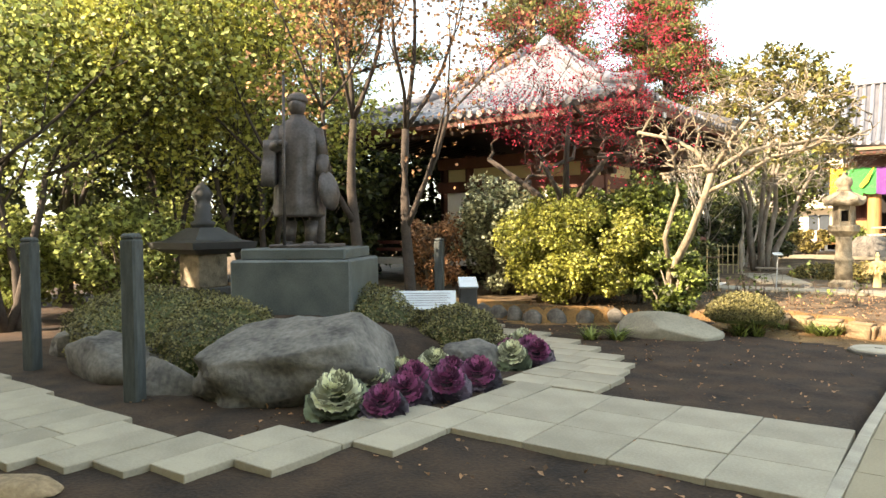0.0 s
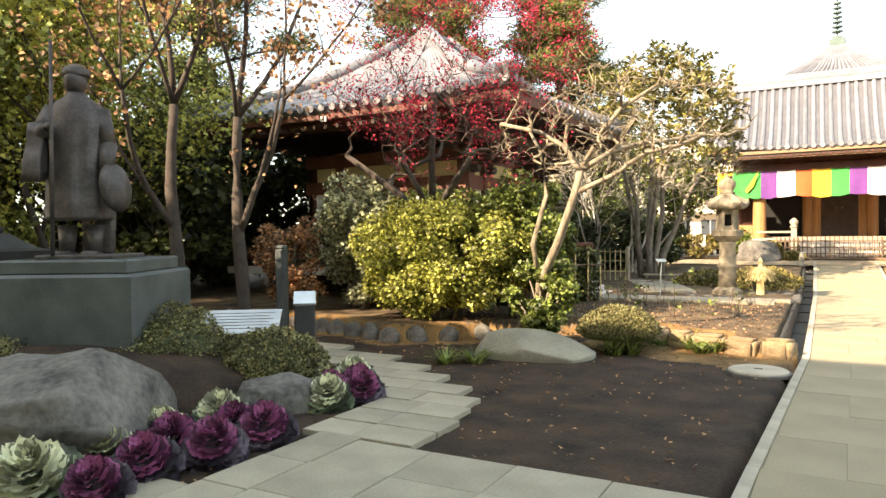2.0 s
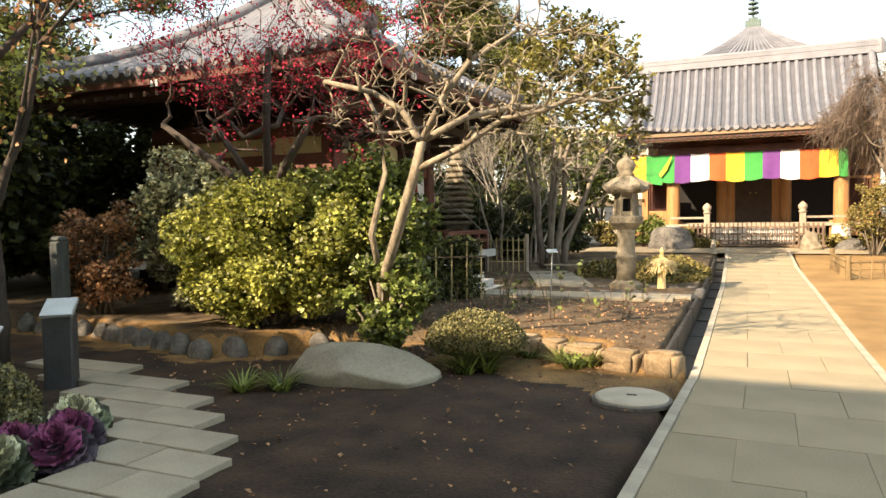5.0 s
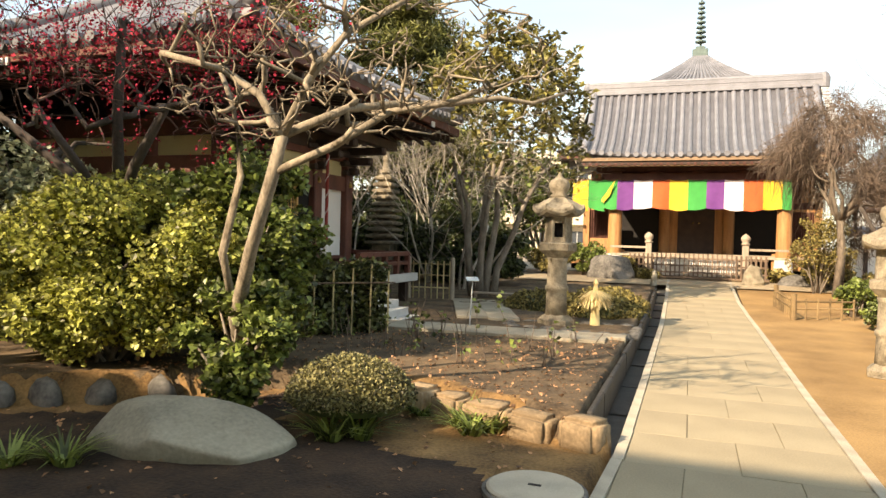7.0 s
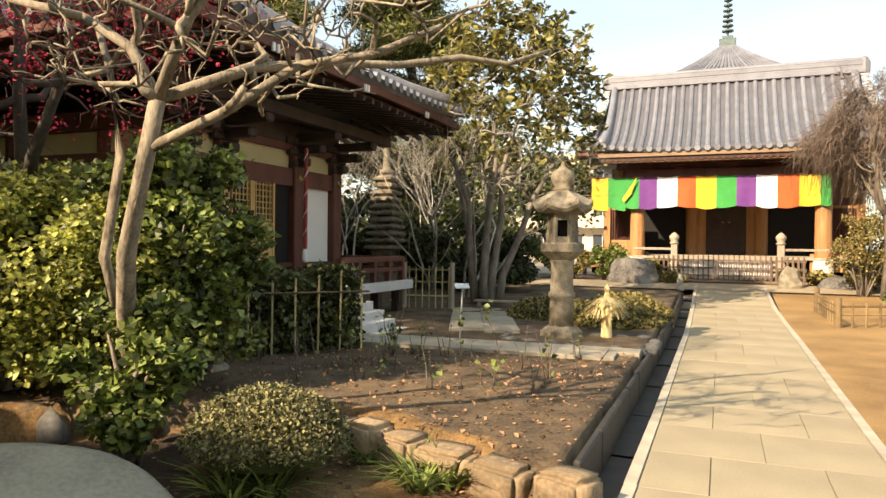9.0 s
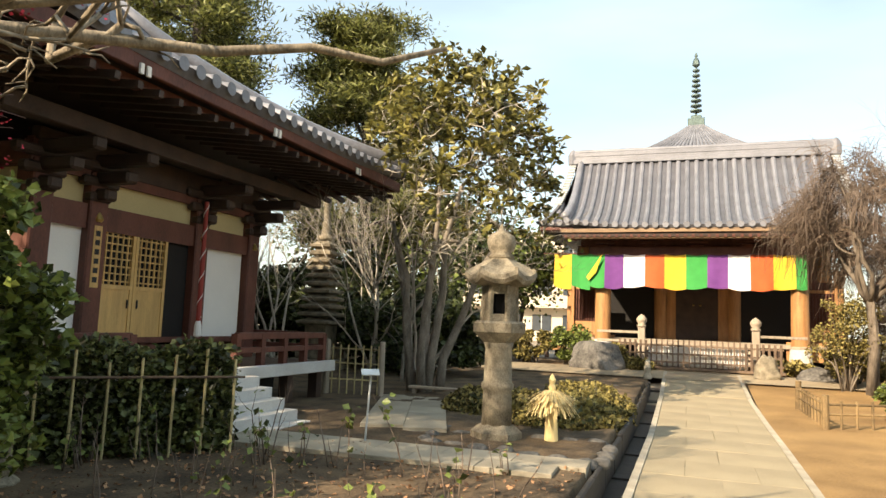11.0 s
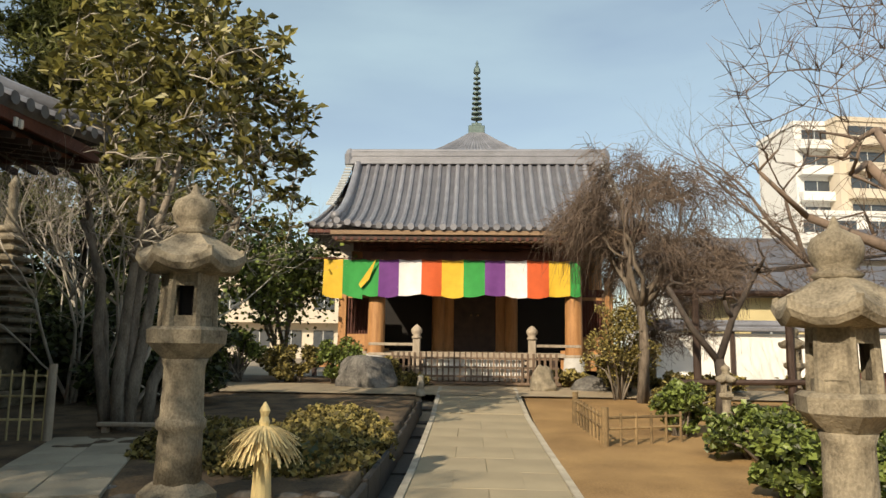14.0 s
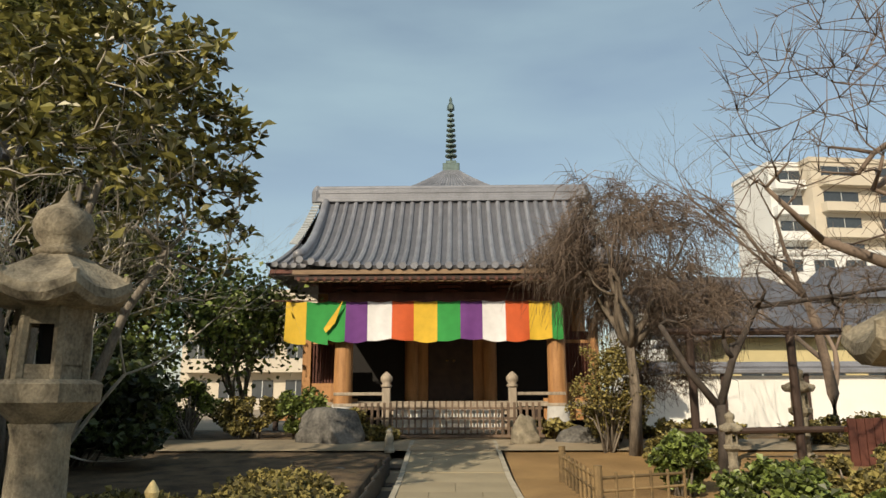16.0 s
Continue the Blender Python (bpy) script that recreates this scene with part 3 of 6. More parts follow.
stake((-6.97, 3.16, -0.05), 1.66, "weathered dark square post standing beside the path")
stake((-8.0, 9.75, -0.05), 1.5, "weathered dark square post behind the sign")

sg = thing("sign_lectern", (-6.55, 7.4, 0.25), "tilted silver information plaque on a low dark stand", "sign", rz=35)
part("stand", box(B(), (0, 0, 0.1), (0.5, 0.25, 0.4), bev=0.02), M_darkgranite, sg)
pl = part("plaque", box(B(), (0, 0, 0), (0.95, 0.55, 0.04), bev=0.01), M_plaque, sg, "silver plaque face")
pl.matrix_local = Matrix.Translation((0, 0, 0.38)) @ Euler((radians(24), 0, 0)).to_matrix().to_4x4()
for i in range(6):
    ln = part("text_bar", box(B(), (0, 0, 0.022), (0.78 - 0.1 * (i % 2), 0.010, 0.003)), M_rock, pl)
    ln.location = (0, 0.18 - 0.07 * i, 0)
ob_box = thing("offering_box_post", (-6.65, 8.7, -0.1), "dark granite post with a slanted pale top", "post", rz=40)
part("shaft", box(B(), (0, 0, 0.42), (0.28, 0.28, 0.84), bev=0.02), M_darkgranite, ob_box)
bt = part("slanted_top", box(B(), (0, 0, 0), (0.31, 0.36, 0.05), bev=0.01), M_plaque, ob_box, "pale slanted top plate")
bt.matrix_local = Matrix.Translation((0, 0, 0.9)) @ Euler((radians(22), 0, 0)).to_matrix().to_4x4()


# ---- stone tower on the far side of the mound ----
tw = thing("stone_stupa", (-11.6, 7.2, 0.0), "weathered dark stone treasure tower with flared roof", "stupa")
for nm, bm in (("base", box(box(B(), (0, 0, 0.25), (1.15, 1.15, 0.5), bev=0.03), (0, 0, 0.57), (0.9, 0.9, 0.14), bev=0.02)), ("body", box(B(), (0, 0, 0.95), (0.62, 0.62, 0.62), bev=0.02)),
               ("flared_roof", lathe(B(), [(0.55, 1.26), (0.95, 1.36), (1.0, 1.48), (0.7, 1.52), (0.45, 1.66), (0.3, 1.75)], 4, rot=math.pi / 4)),
               ("spire", lathe(B(), [(0.2, 1.75), (0.24, 1.85), (0.15, 1.88), (0.19, 2.0), (0.14, 2.03), (0.18, 2.15), (0.13, 2.18), (0.17, 2.3), (0.2, 2.38), (0.12, 2.5), (0.02, 2.6)], 16))):
    part(nm, bm, M_darkgranite if nm != "body" else M_granite, tw, smooth=nm == "spire")


# ---- middle garden ----
rock("flat_boulder", (-4.0, 10.13, -0.12), (1.92, 1.15, 0.47), 12.3, M_palerock, "broad smooth grey-green boulder half buried in soil", "", rz=12, sub=5, rough=0.06, flat=0.3)
clipped_shrub("clipped_azalea", (-3.0, 11.2, 0.2), (0.58, 0.52, 0.37), 20000, 0.028, L_olive, "dome-clipped azalea bush with small olive leaves", bumps=0.05)
mh = thing("manhole_cover", (-1.08, 10.2, -0.03), "round pale concrete manhole cover set in soil", "manhole cover")
part("disc", lathe(B(), [(0.33, 0), (0.33, 0.05), (0.31, 0.062), (0.02, 0.064)], 40), M_kerb, mh)
part("rim", lathe(B(), [(0.36, 0), (0.36, 0.035), (0.345, 0.04), (0.335, 0.04)], 40), M_rock, mh)
part("key_slot", box(B(), (0.0, 0, 0.066), (0.09, 0.03, 0.004)), M_shade, mh)
for i, (x, y, sx, sz) in enumerate(((-2.62, 12.02, 0.42, 0.38), (-2.25, 11.86, 0.46, 0.36), (-1.83, 11.7, 0.5, 0.34), (-1.38, 11.55, 0.5, 0.34), (-0.92, 11.42, 0.46, 0.36), (-2.95, 12.2, 0.4, 0.34))):
    o = tagged(part("retaining_stone", block_stone(sx * R.uniform(0.72, 0.92), 0.30, sz * R.uniform(0.78, 0.96), 20 + i), M_tanrock, None, smooth=True), "squared tan sandstone block edging the raised bed", "rock", "retaining stones")
    o.matrix_world = Matrix.Translation((x, y, -0.1)) @ Matrix.Rotation(radians(-19 + R.uniform(-5, 5)), 4, "Z")
for i in range(14):
    x = -5.2 - i * 0.42
    rock("edging_stone", (x, yb(x) - 0.05, -0.08), (0.46, 0.3, 0.30), 40 + i, M_rock, "dark rounded edging stone of the shrub bed", "edging stones", rz=R.uniform(-30, 30), rough=0.16, sub=2)


def tuft(loc, n, h, label="clump of arching green grass-like leaves", name="grass_tuft", material=L_grass, group="grass clumps", w=0.018):
    V, F = [], []
    for i in range(n):
        a, r = R.uniform(0, 6.28), R.uniform(0, 0.1)
        ln, le = h * R.uniform(0.6, 1.2), R.uniform(0.35, 1.1)
        k0 = len(V)
        for j in range(4):
            u = j / 3
            x = r + ln * le * u * u * 0.9 + 0.1 * u
            z = ln * (u - 0.55 * le * u * u)
            ww = w * (1 - u * 0.9)
            for s in (-1, 1):
                V.append((math.cos(a) * x - math.sin(a) * ww * s, math.sin(a) * x + math.cos(a) * ww * s, max(z, 0.0)))
        for j in range(3):
            q = k0 + 2 * j
            F.append((q, q + 1, q + 3, q + 2))
    o = tagged(part(name, raw(V, F), material), label, "grass", group)
    o.location = loc
    return o


for x, y, h in ((-4.75, 9.25, 0.26), (-4.4, 9.4, 0.3), (-2.95, 10.75, 0.38), (-2.75, 10.9, 0.36), (-2.05, 11.62, 0.32), (-1.75, 11.55, 0.34), (-1.9, 11.4, 0.28), (-2.55, 11.85, 0.2)):
    tuft((x, y, soil_z(x, y) - 0.01), 70, h)
# cut stems in the raised bed
for i in range(34):
    x, y = R.uniform(-5.4, -1.3), R.uniform(12.6, 15.6)
    V, T = [], []
    for k in range(R.randint(1, 3)):
        grow(R, (R.uniform(-0.08, 0.08), R.uniform(-0.08, 0.08), 0), (R.gauss(0, 0.15), R.gauss(0, 0.15), 1), R.uniform(0.25, 0.55), 0.009, R.choice((0, 0, 1)), 0.08, 0.1, (1, 2), 0.5, 0.5, V, T, 4)
    t = thing("bare_rose_bush", (x, y, soil_z(x, y) - 0.01), "short bare pruned stems in the raised bed", "shrub", "pruned bushes")
    part("stem_growth", limbs(V, 5), M_twig, t)
    if R.random() < 0.4:
        part("leaves", leaf_cloud(around(T, 14, 0.03), 0.07, 0.01), L_green, t)


# ---- trees and shrubs ----
def tree(name, loc, label, bark, leaf, height, radius, lean=(0, 0, 1), depth=4, n=9000, size=0.12, spread=0.7, bend=0.15, lift=0.06, seed=1, ratio=0.72, puff=0.25, stems=1, twig=None, group="", leafname="foliage", splits=(2, 3), steps=5, droop=0.3, category="tree", fan=0.35):
    rnd = random.Random(seed)
    t = thing(name, loc, label, category, group)
    paths, tips = [], []
    for s in range(stems):
        w = Vector(lean) + Vector((rnd.gauss(0, fan), rnd.gauss(0, fan), 0)) * (stems > 1)
        grow(rnd, (rnd.gauss(0, 0.08) * (stems > 1), rnd.gauss(0, 0.08) * (stems > 1), -0.1), w, height * 0.42, radius, depth, bend, lift, splits, ratio, spread, paths, tips, steps)
    thick = [p for p in paths if p[0][1] > radius * 0.18]
    thin = [p for p in paths if p[0][1] <= radius * 0.18]
    part("trunk", limbs(thick, 8), bark, t)
    if thin:
        part("fine_branching", limbs(thin, 4), twig or bark, t)
    if leaf and n:
        part(leafname, leaf_cloud(around(tips, n, puff), size, 0.02, droop), leaf, t)
    return t, tips


def bush(name, loc, s, n, size, leaf, label, seed, group="", stems=7, clumps=60, category="shrub", twig=None, z0=0.25):
    """A loose leafy shrub: stems below, leaves gathered in clumps with gaps between."""
    rnd = random.Random(seed)
    t = thing(name, loc, label, category, group)
    paths, P = [], []
    for i in range(clumps):
        v = Vector((rnd.gauss(0, 1), rnd.gauss(0, 1), rnd.gauss(0, 1))).normalized()
        k = rnd.uniform(0.5, 0.92)
        c = Vector((v.x * s[0] * k, v.y * s[1] * k, s[2] * (0.52 + 0.48 * v.z * k)))
        r = rnd.uniform(0.10, 0.19) * (s[0] + s[2]) / 2
        m = n // clumps
        q = rng.normal(0, 1, (m, 3))
        q /= np.linalg.norm(q, axis=1)[:, None]
        q *= (r * rng.uniform(0.55, 1.0, m) ** 0.5)[:, None]
        q[:, 2] *= 0.75
        P.append(q + np.array(c))
        if i % max(1, clumps // (stems * 3)) == 0:
            b = Vector((rnd.gauss(0, 0.1 * s[0]), rnd.gauss(0, 0.1 * s[1]), -0.1))
            mid = b.lerp(c, 0.5) + Vector((0, 0, 0.12 * s[2]))
            paths.append([(b, 0.028), (mid, 0.018), (c, 0.006)])
    P = np.concatenate(P)
    P = P[P[:, 2] > z0 * 0.4]
    part("stem_growth", limbs(paths, 6), twig or M_bark, t)
    part("foliage", leaf_cloud(P, size, 0.02, 0.15), leaf, t)
    return t


# big sunlit shrub, the shrub behind it, and neighbours
bush("pieris_shrub", (-6.25, 11.65, 0.15), (1.8, 1.1, 2.15), 60000, 0.062, L_yellow, "large rounded evergreen shrub with yellow-green leaves", 5, "garden shrubs", clumps=150)
bush("pieris_shrub", (-4.95, 12.3, 0.2), (1.0, 0.75, 2.5), 15000, 0.08, L_green, "tall evergreen shrub with glossy green leaves", 6, "garden shrubs", clumps=80)
bush("pieris_shrub", (-4.1, 11.0, 0.05), (0.55, 0.42, 1.3), 5500, 0.075, L_green, "small evergreen shrub at the tree's foot", 8, "garden shrubs", clumps=30)
bush("camellia_shrub", (-8.35, 12.4, 0.2), (1.05, 0.9, 2.75), 13000, 0.085, L_pale, "tall shrub with pale variegated leaves on thin stems", 7, "garden shrubs", clumps=60)
bush("brown_shrub", (-9.5, 11.6, 0.2), (0.9, 0.7, 1.9), 5000, 0.07, L_brown, "loose shrub with dry brown leaves", 9, "garden shrubs", clumps=40)
bush("rounded_shrub", (-7.4, 13.8, 0.2), (1.3, 1.0, 2.6), 12000, 0.10, L_green, "dense dark green shrub before the small hall", 31, "garden shrubs", clumps=70)
# clipped hedge before the side hall's steps
hd = thing("bamboo_hedge", (-5.6, 14.25, 0.2), "dark clipped hedge tied to split bamboo rails", "hedge", rz=48)
P = np.stack([rng.uniform(-1.5, 1.5, 16000), rng.uniform(-0.28, 0.28, 16000), rng.uniform(0.02, 1.1, 16000)], 1)
P[:, 1] += 0.05 * np.sin(P[:, 0] * 9) + rng.normal(0, 0.03, 16000)
P[:, 2] += 0.05 * np.sin(P[:, 0] * 7)
part("foliage", leaf_cloud(P, 0.07, 0.01, 0.1), L_hedge, hd)
for i in range(11):
    part("bamboo_cane", tube(B(), (-1.45 + i * 0.29, -0.33, 0), (-1.45 + i * 0.29 + R.uniform(-0.02, 0.02), -0.33, 1.0 + R.uniform(-0.08, 0.08)), 0.014, 0.014, 8), M_bamboo, hd)
for z in (0.8,):
    part("bamboo_rail", tube(B(), (-1.55, -0.35, z), (1.55, -0.35, z), 0.012, 0.012, 8), M_brownwood, hd)

def colonize(rnd, trunks, targets, wiggle=0.12, shrink=0.72, rmin=0.005, sag=0.0, step=0.22):
    """Limbs that reach every target from the nearest limb already there; returns all paths and the tips."""
    paths = [list(t) for t in trunks]
    nodes = [(p, r) for t in trunks for p, r in t[1:]]
    tips = []
    N = np.array([tuple(p) for p, r in nodes])
    targets = sorted(targets, key=lambda q: min((q - p).length for p, r in nodes))
    for q in targets:
        d = np.linalg.norm(N - np.array(tuple(q)), axis=1) + 0.35 * np.maximum(0, N[:, 2] - q.z)
        p, r = nodes[int(d.argmin())]
        ln = (q - p).length
        k = max(2, int(ln / step))
        r0 = max(rmin, r * shrink)
        r1 = max(rmin * 0.7, r0 * (0.55 if ln > 0.5 else 0.7))
        path = [(p.copy(), r0)]
        for i in range(1, k + 1):
            u = i / k
            c = p.lerp(q, u) + Vector((rnd.gauss(0, wiggle), rnd.gauss(0, wiggle), rnd.gauss(0, wiggle) - sag * ln * 4 * u * (1 - u))) * min(1.0, ln) * (1 if i < k else 0.2)
            path.append((c, r0 + (r1 - r0) * u))
        paths.append(path)
        nodes += path[1:]
        N = np.concatenate([N, np.array([tuple(c) for c, _ in path[1:]])])
        tips.append((path[-1][0], (path[-1][0] - path[-2][0]).normalized()))
    return paths, tips


def shell(rnd, n, c, rad, lo=0.4, bumps=0.2, floor=-1.0, seed=0.0):
    """n points in an uneven ellipsoid, towards its outside."""
    out = []
    while len(out) < n:
        v = Vector((rnd.gauss(0, 1), rnd.gauss(0, 1), rnd.gauss(0, 1))).normalized()
        k = (lo + (1 - lo) * rnd.random() ** 0.6) * (1 + bumps * noise.noise(v * 2.2 + Vector((seed, 0, 0))))
        if v.z * k > floor:
            out.append(Vector((c[0] + v.x * rad[0] * k, c[1] + v.y * rad[1] * k, c[2] + v.z * rad[2] * k)))
    return out


def sprigs(rnd, tips, n, length, rad, lift=0.2, spread=0.8):
    """Short twigs from the tips."""
    out, ends = [], []
    for p, d in tips:
        for _ in range(n):
            w = (d + Vector((rnd.gauss(0, spread), rnd.gauss(0, spread), rnd.gauss(lift, spread)))).normalized() * length * rnd.uniform(0.5, 1.2)
            m = p + w * 0.5 + Vector((rnd.gauss(0, 0.03), rnd.gauss(0, 0.03), 0.02))
            out.append([(p, rad), (m, rad * 0.8), (p + w, rad * 0.45)])
            ends.append((p + w, w.normalized()))
    return out, ends


def split_limbs(t, paths, cut, bark, twig, seg=8):
    part("trunk", limbs([p for p in paths if p[0][1] > cut], seg), bark, t)
    part("fine_branching", limbs([p for p in paths if p[0][1] <= cut], 4), twig, t)


# pruned tree with knotted branches beside the boulder
rnd = random.Random(4)
o = Vector((-4.35, 11.6, 0.15))
tt = thing("twisted_tree", o, "gnarled bare pruned tree with pale knotted branches", "tree")


def rel(pts):
    return [(Vector(p) - o, r) for p, r in pts]


trunks = [rel((((-4.35, 11.6, 0.05), 0.085), ((-4.1, 11.0, 0.9), 0.07), ((-3.66, 10.58, 1.54), 0.06), ((-3.40, 10.48, 2.15), 0.055), ((-3.30, 10.47, 2.5), 0.05))),
          rel((((-4.1, 11.0, 0.9), 0.05), ((-4.15, 10.85, 1.5), 0.04), ((-3.9, 10.75, 2.2), 0.032), ((-3.95, 10.7, 2.8), 0.026), ((-4.2, 10.8, 3.2), 0.02))),
          rel((((-3.38, 10.48, 2.2), 0.036), ((-2.9, 10.6, 2.42), 0.034), ((-2.5, 10.8, 2.72), 0.03), ((-2.1, 11.05, 2.82), 0.026), ((-1.7, 11.2, 3.0), 0.018))),
          rel((((-3.30, 10.47, 2.5), 0.04), ((-3.55, 10.5, 2.85), 0.036), ((-3.85, 10.4, 3.05), 0.03), ((-4.4, 10.3, 3.2), 0.024))),
          rel((((-3.30, 10.47, 2.5), 0.04), ((-3.0, 10.4, 2.95), 0.034), ((-2.75, 10.5, 3.3), 0.028), ((-2.3, 10.7, 3.6), 0.02))),
          rel((((-3.30, 10.47, 2.5), 0.04), ((-3.0, 11.0, 2.8), 0.037), ((-2.75, 11.6, 2.95), 0.034), ((-2.4, 12.05, 3.02), 0.03), ((-2.0, 12.35, 3.12), 0.026), ((-1.7, 12.6, 3.1), 0.022), ((-1.4, 12.85, 3.25), 0.015)))]
tg = [q - o for q in shell(rnd, 230, (-3.05, 10.75, 3.2), (1.8, 1.15, 0.9), 0.25, 0.25, -0.8)]
paths, tips = colonize(rnd, trunks, tg, 0.22, 0.86, 0.011, 0.02, 0.12)
paths += sprigs(rnd, tips, 2, 0.16, 0.008, 0.4)[0]
split_limbs(tt, paths, 0.02, M_knotbark, M_knotbark)

# red plum
rnd = random.Random(21)
pt = thing("plum_tree", (-6.7, 12.1, 0.2), "old plum tree with dark branches and red blossom", "tree")
Vv = Vector
trunks = [[(Vv((0, 0, -0.1)), 0.14), (Vv((0.1, -0.05, 0.9)), 0.12), (Vv((0.2, -0.1, 1.7)), 0.10)],
          [(Vv((0.2, -0.1, 1.7)), 0.07), (Vv((0.7, -0.4, 2.2)), 0.06), (Vv((1.3, -0.6, 2.8)), 0.045)],
          [(Vv((0.2, -0.1, 1.7)), 0.075), (Vv((-0.5, -0.4, 2.3)), 0.06), (Vv((-1.3, -0.6, 2.9)), 0.045)],
          [(Vv((0.2, -0.1, 1.7)), 0.075), (Vv((0.25, -0.2, 2.8)), 0.06), (Vv((0.4, -0.3, 3.9)), 0.045)],
          [(Vv((0.1, -0.1, 1.5)), 0.06), (Vv((0.4, -0.8, 2.1)), 0.05), (Vv((0.3, -1.3, 2.7)), 0.04)]]
tg = shell(rnd, 220, (0.65, -0.35, 4.0), (2.6, 1.5, 2.3), 0.35, 0.2, -0.65, 3.0)
paths, tips = colonize(rnd, trunks, tg, 0.13, 0.82, 0.009, 0.0, 0.2)
tw_, ends = sprigs(rnd, tips, 4, 0.42, 0.005, 0.5)
split_limbs(pt, paths + tw_, 0.022, M_darkbark, M_plumtwig)
hi = [t for t in ends if rnd.random() < 0.22 + 0.55 * min(1.0, max(0.0, (t[0].z - 2.8) / 2.0))]
part("blossom", leaf_cloud(around(hi, 12000, 0.08), 0.036, 0.02, 0, 0.5), L_pink, pt, "red plum blossom")

# brown-leaved trees behind the statue
for i, (x, y, h, sd) in enumerate(((-8.75, 8.4, 9.0, 3), (-8.1, 9.0, 8.5, 14))):
    tree("maple_tree", (x, y, 0), "slender upright tree keeping dry orange-brown leaves", M_darkbark, L_brown, h, 0.12, depth=3, n=4200, size=0.075, spread=0.42, bend=0.07, lift=0.12, seed=sd, stems=1, puff=0.25, group="brown-leaved trees", fan=0.16, steps=6)

# left evergreen thicket
for i, (x, y, h, lf, sd) in enumerate(((-13.5, 4.6, 7.0, L_thicket, 41), (-14.5, 8.2, 8.0, L_yellow, 43), (-12.8, 9.6, 7.5, L_yellow, 44), (-17.5, 7.5, 9.0, L_thicket, 46), (-15.5, 11.5, 8.5, L_yellow, 48))):
    tree("evergreen_tree", (x, y, 0), "leafy evergreen tree on thin stems in a dense thicket", M_darkbark, lf, h, 0.09, depth=3, n=16000, size=0.105, spread=0.6, bend=0.08, lift=0.08, seed=sd, stems=3, puff=0.42, group="evergreen thicket", fan=0.25)
for i, (x, y) in enumerate(((-13.5, 6.6), (-15.0, 5.2), (-16.0, 9.5))):
    bush("thicket_shrub", (x, y, 0), (1.5, 1.3, 2.4), 9000, 0.10, L_thicket, "dense green undergrowth shrub below the thicket", 60 + i, "thicket undergrowth", clumps=60)

# broadleaf evergreen beside the stone lantern
rnd = random.Random(52)
mg = thing("magnolia_tree", (-4.85, 21.4, 0.25), "tall magnolia with large glossy olive leaves and pale branches", "tree")
trunks = []
for k, (dx, dy, hh) in enumerate(((-0.6, 0.0, 3.4), (0.0, 0.5, 4.2), (0.6, -0.2, 4.0), (1.2, 0.2, 3.2), (0.4, -0.7, 3.3), (-0.3, -0.5, 3.0))):
    b = Vector((dx * 0.25, dy * 0.25, -0.1))
    trunks.append([(b + Vector((dx * u ** 1.5, dy * u ** 1.5, hh * u)) + Vector((rnd.gauss(0, 0.05), rnd.gauss(0, 0.05), 0)), 0.10 - 0.06 * u) for u in (0, 0.25, 0.5, 0.75, 1.0)])
tg = shell(rnd, 300, (0.5, 0, 4.05), (2.0, 1.9, 2.3), 0.42, 0.16, -0.72, 5.0)
tg = [q for q in tg if q.x > -0.2 or q.z > 4.7]
paths, tips = colonize(rnd, trunks, tg, 0.09, 0.78, 0.013, -0.03, 0.25)
tw_, ends = sprigs(rnd, tips, 4, 0.34, 0.008, 0.35)
split_limbs(mg, paths + tw_, 0.02, M_bark, M_paletwig)
ends = [e for e in ends if rnd.random() < (0.06 + 0.7 * min(1.0, max(0.0, (e[0].z - 2.9) / 2.0))) * (0.25 + 1.1 * min(1.0, math.hypot((e[0].x - 0.5) / 2.0, e[0].y / 1.9, (e[0].z - 4.1) / 2.3)))]
part("foliage", leaf_cloud(around(ends, 5600, 0.05), 0.17, 0.012, -0.1, 0.27), L_glossy, mg)
for i, (x, y, h, sd) in enumerate(((-5.6, 22.6, 5.2, 55), (-7.2, 24.2, 5.6, 56), (-9.2, 23.0, 5.4, 58))):
    tree("bare_shrub_tree", (x, y, 0.2), "bare many-stemmed shrub with pale grey twigs", M_paletwig, None, h, 0.04, depth=4, n=0, spread=0.55, bend=0.12, lift=0.07, seed=sd, stems=5, group="bare shrubs", fan=0.18)
for i, (x, y, s) in enumerate(((-6.2, 24.6, 1.9), (-9.6, 25.5, 2.2), (-12.5, 25.0, 2.4), (-8.0, 28.0, 2.4), (-10.8, 29.5, 2.8))):
    bush("dark_shrub", (x, y, 0.1), (s, 1.2, s * 1.35), 7000, 0.14, L_dark, "dark evergreen shrub behind the lantern bed", 70 + i, "dark background shrubs", clumps=50)


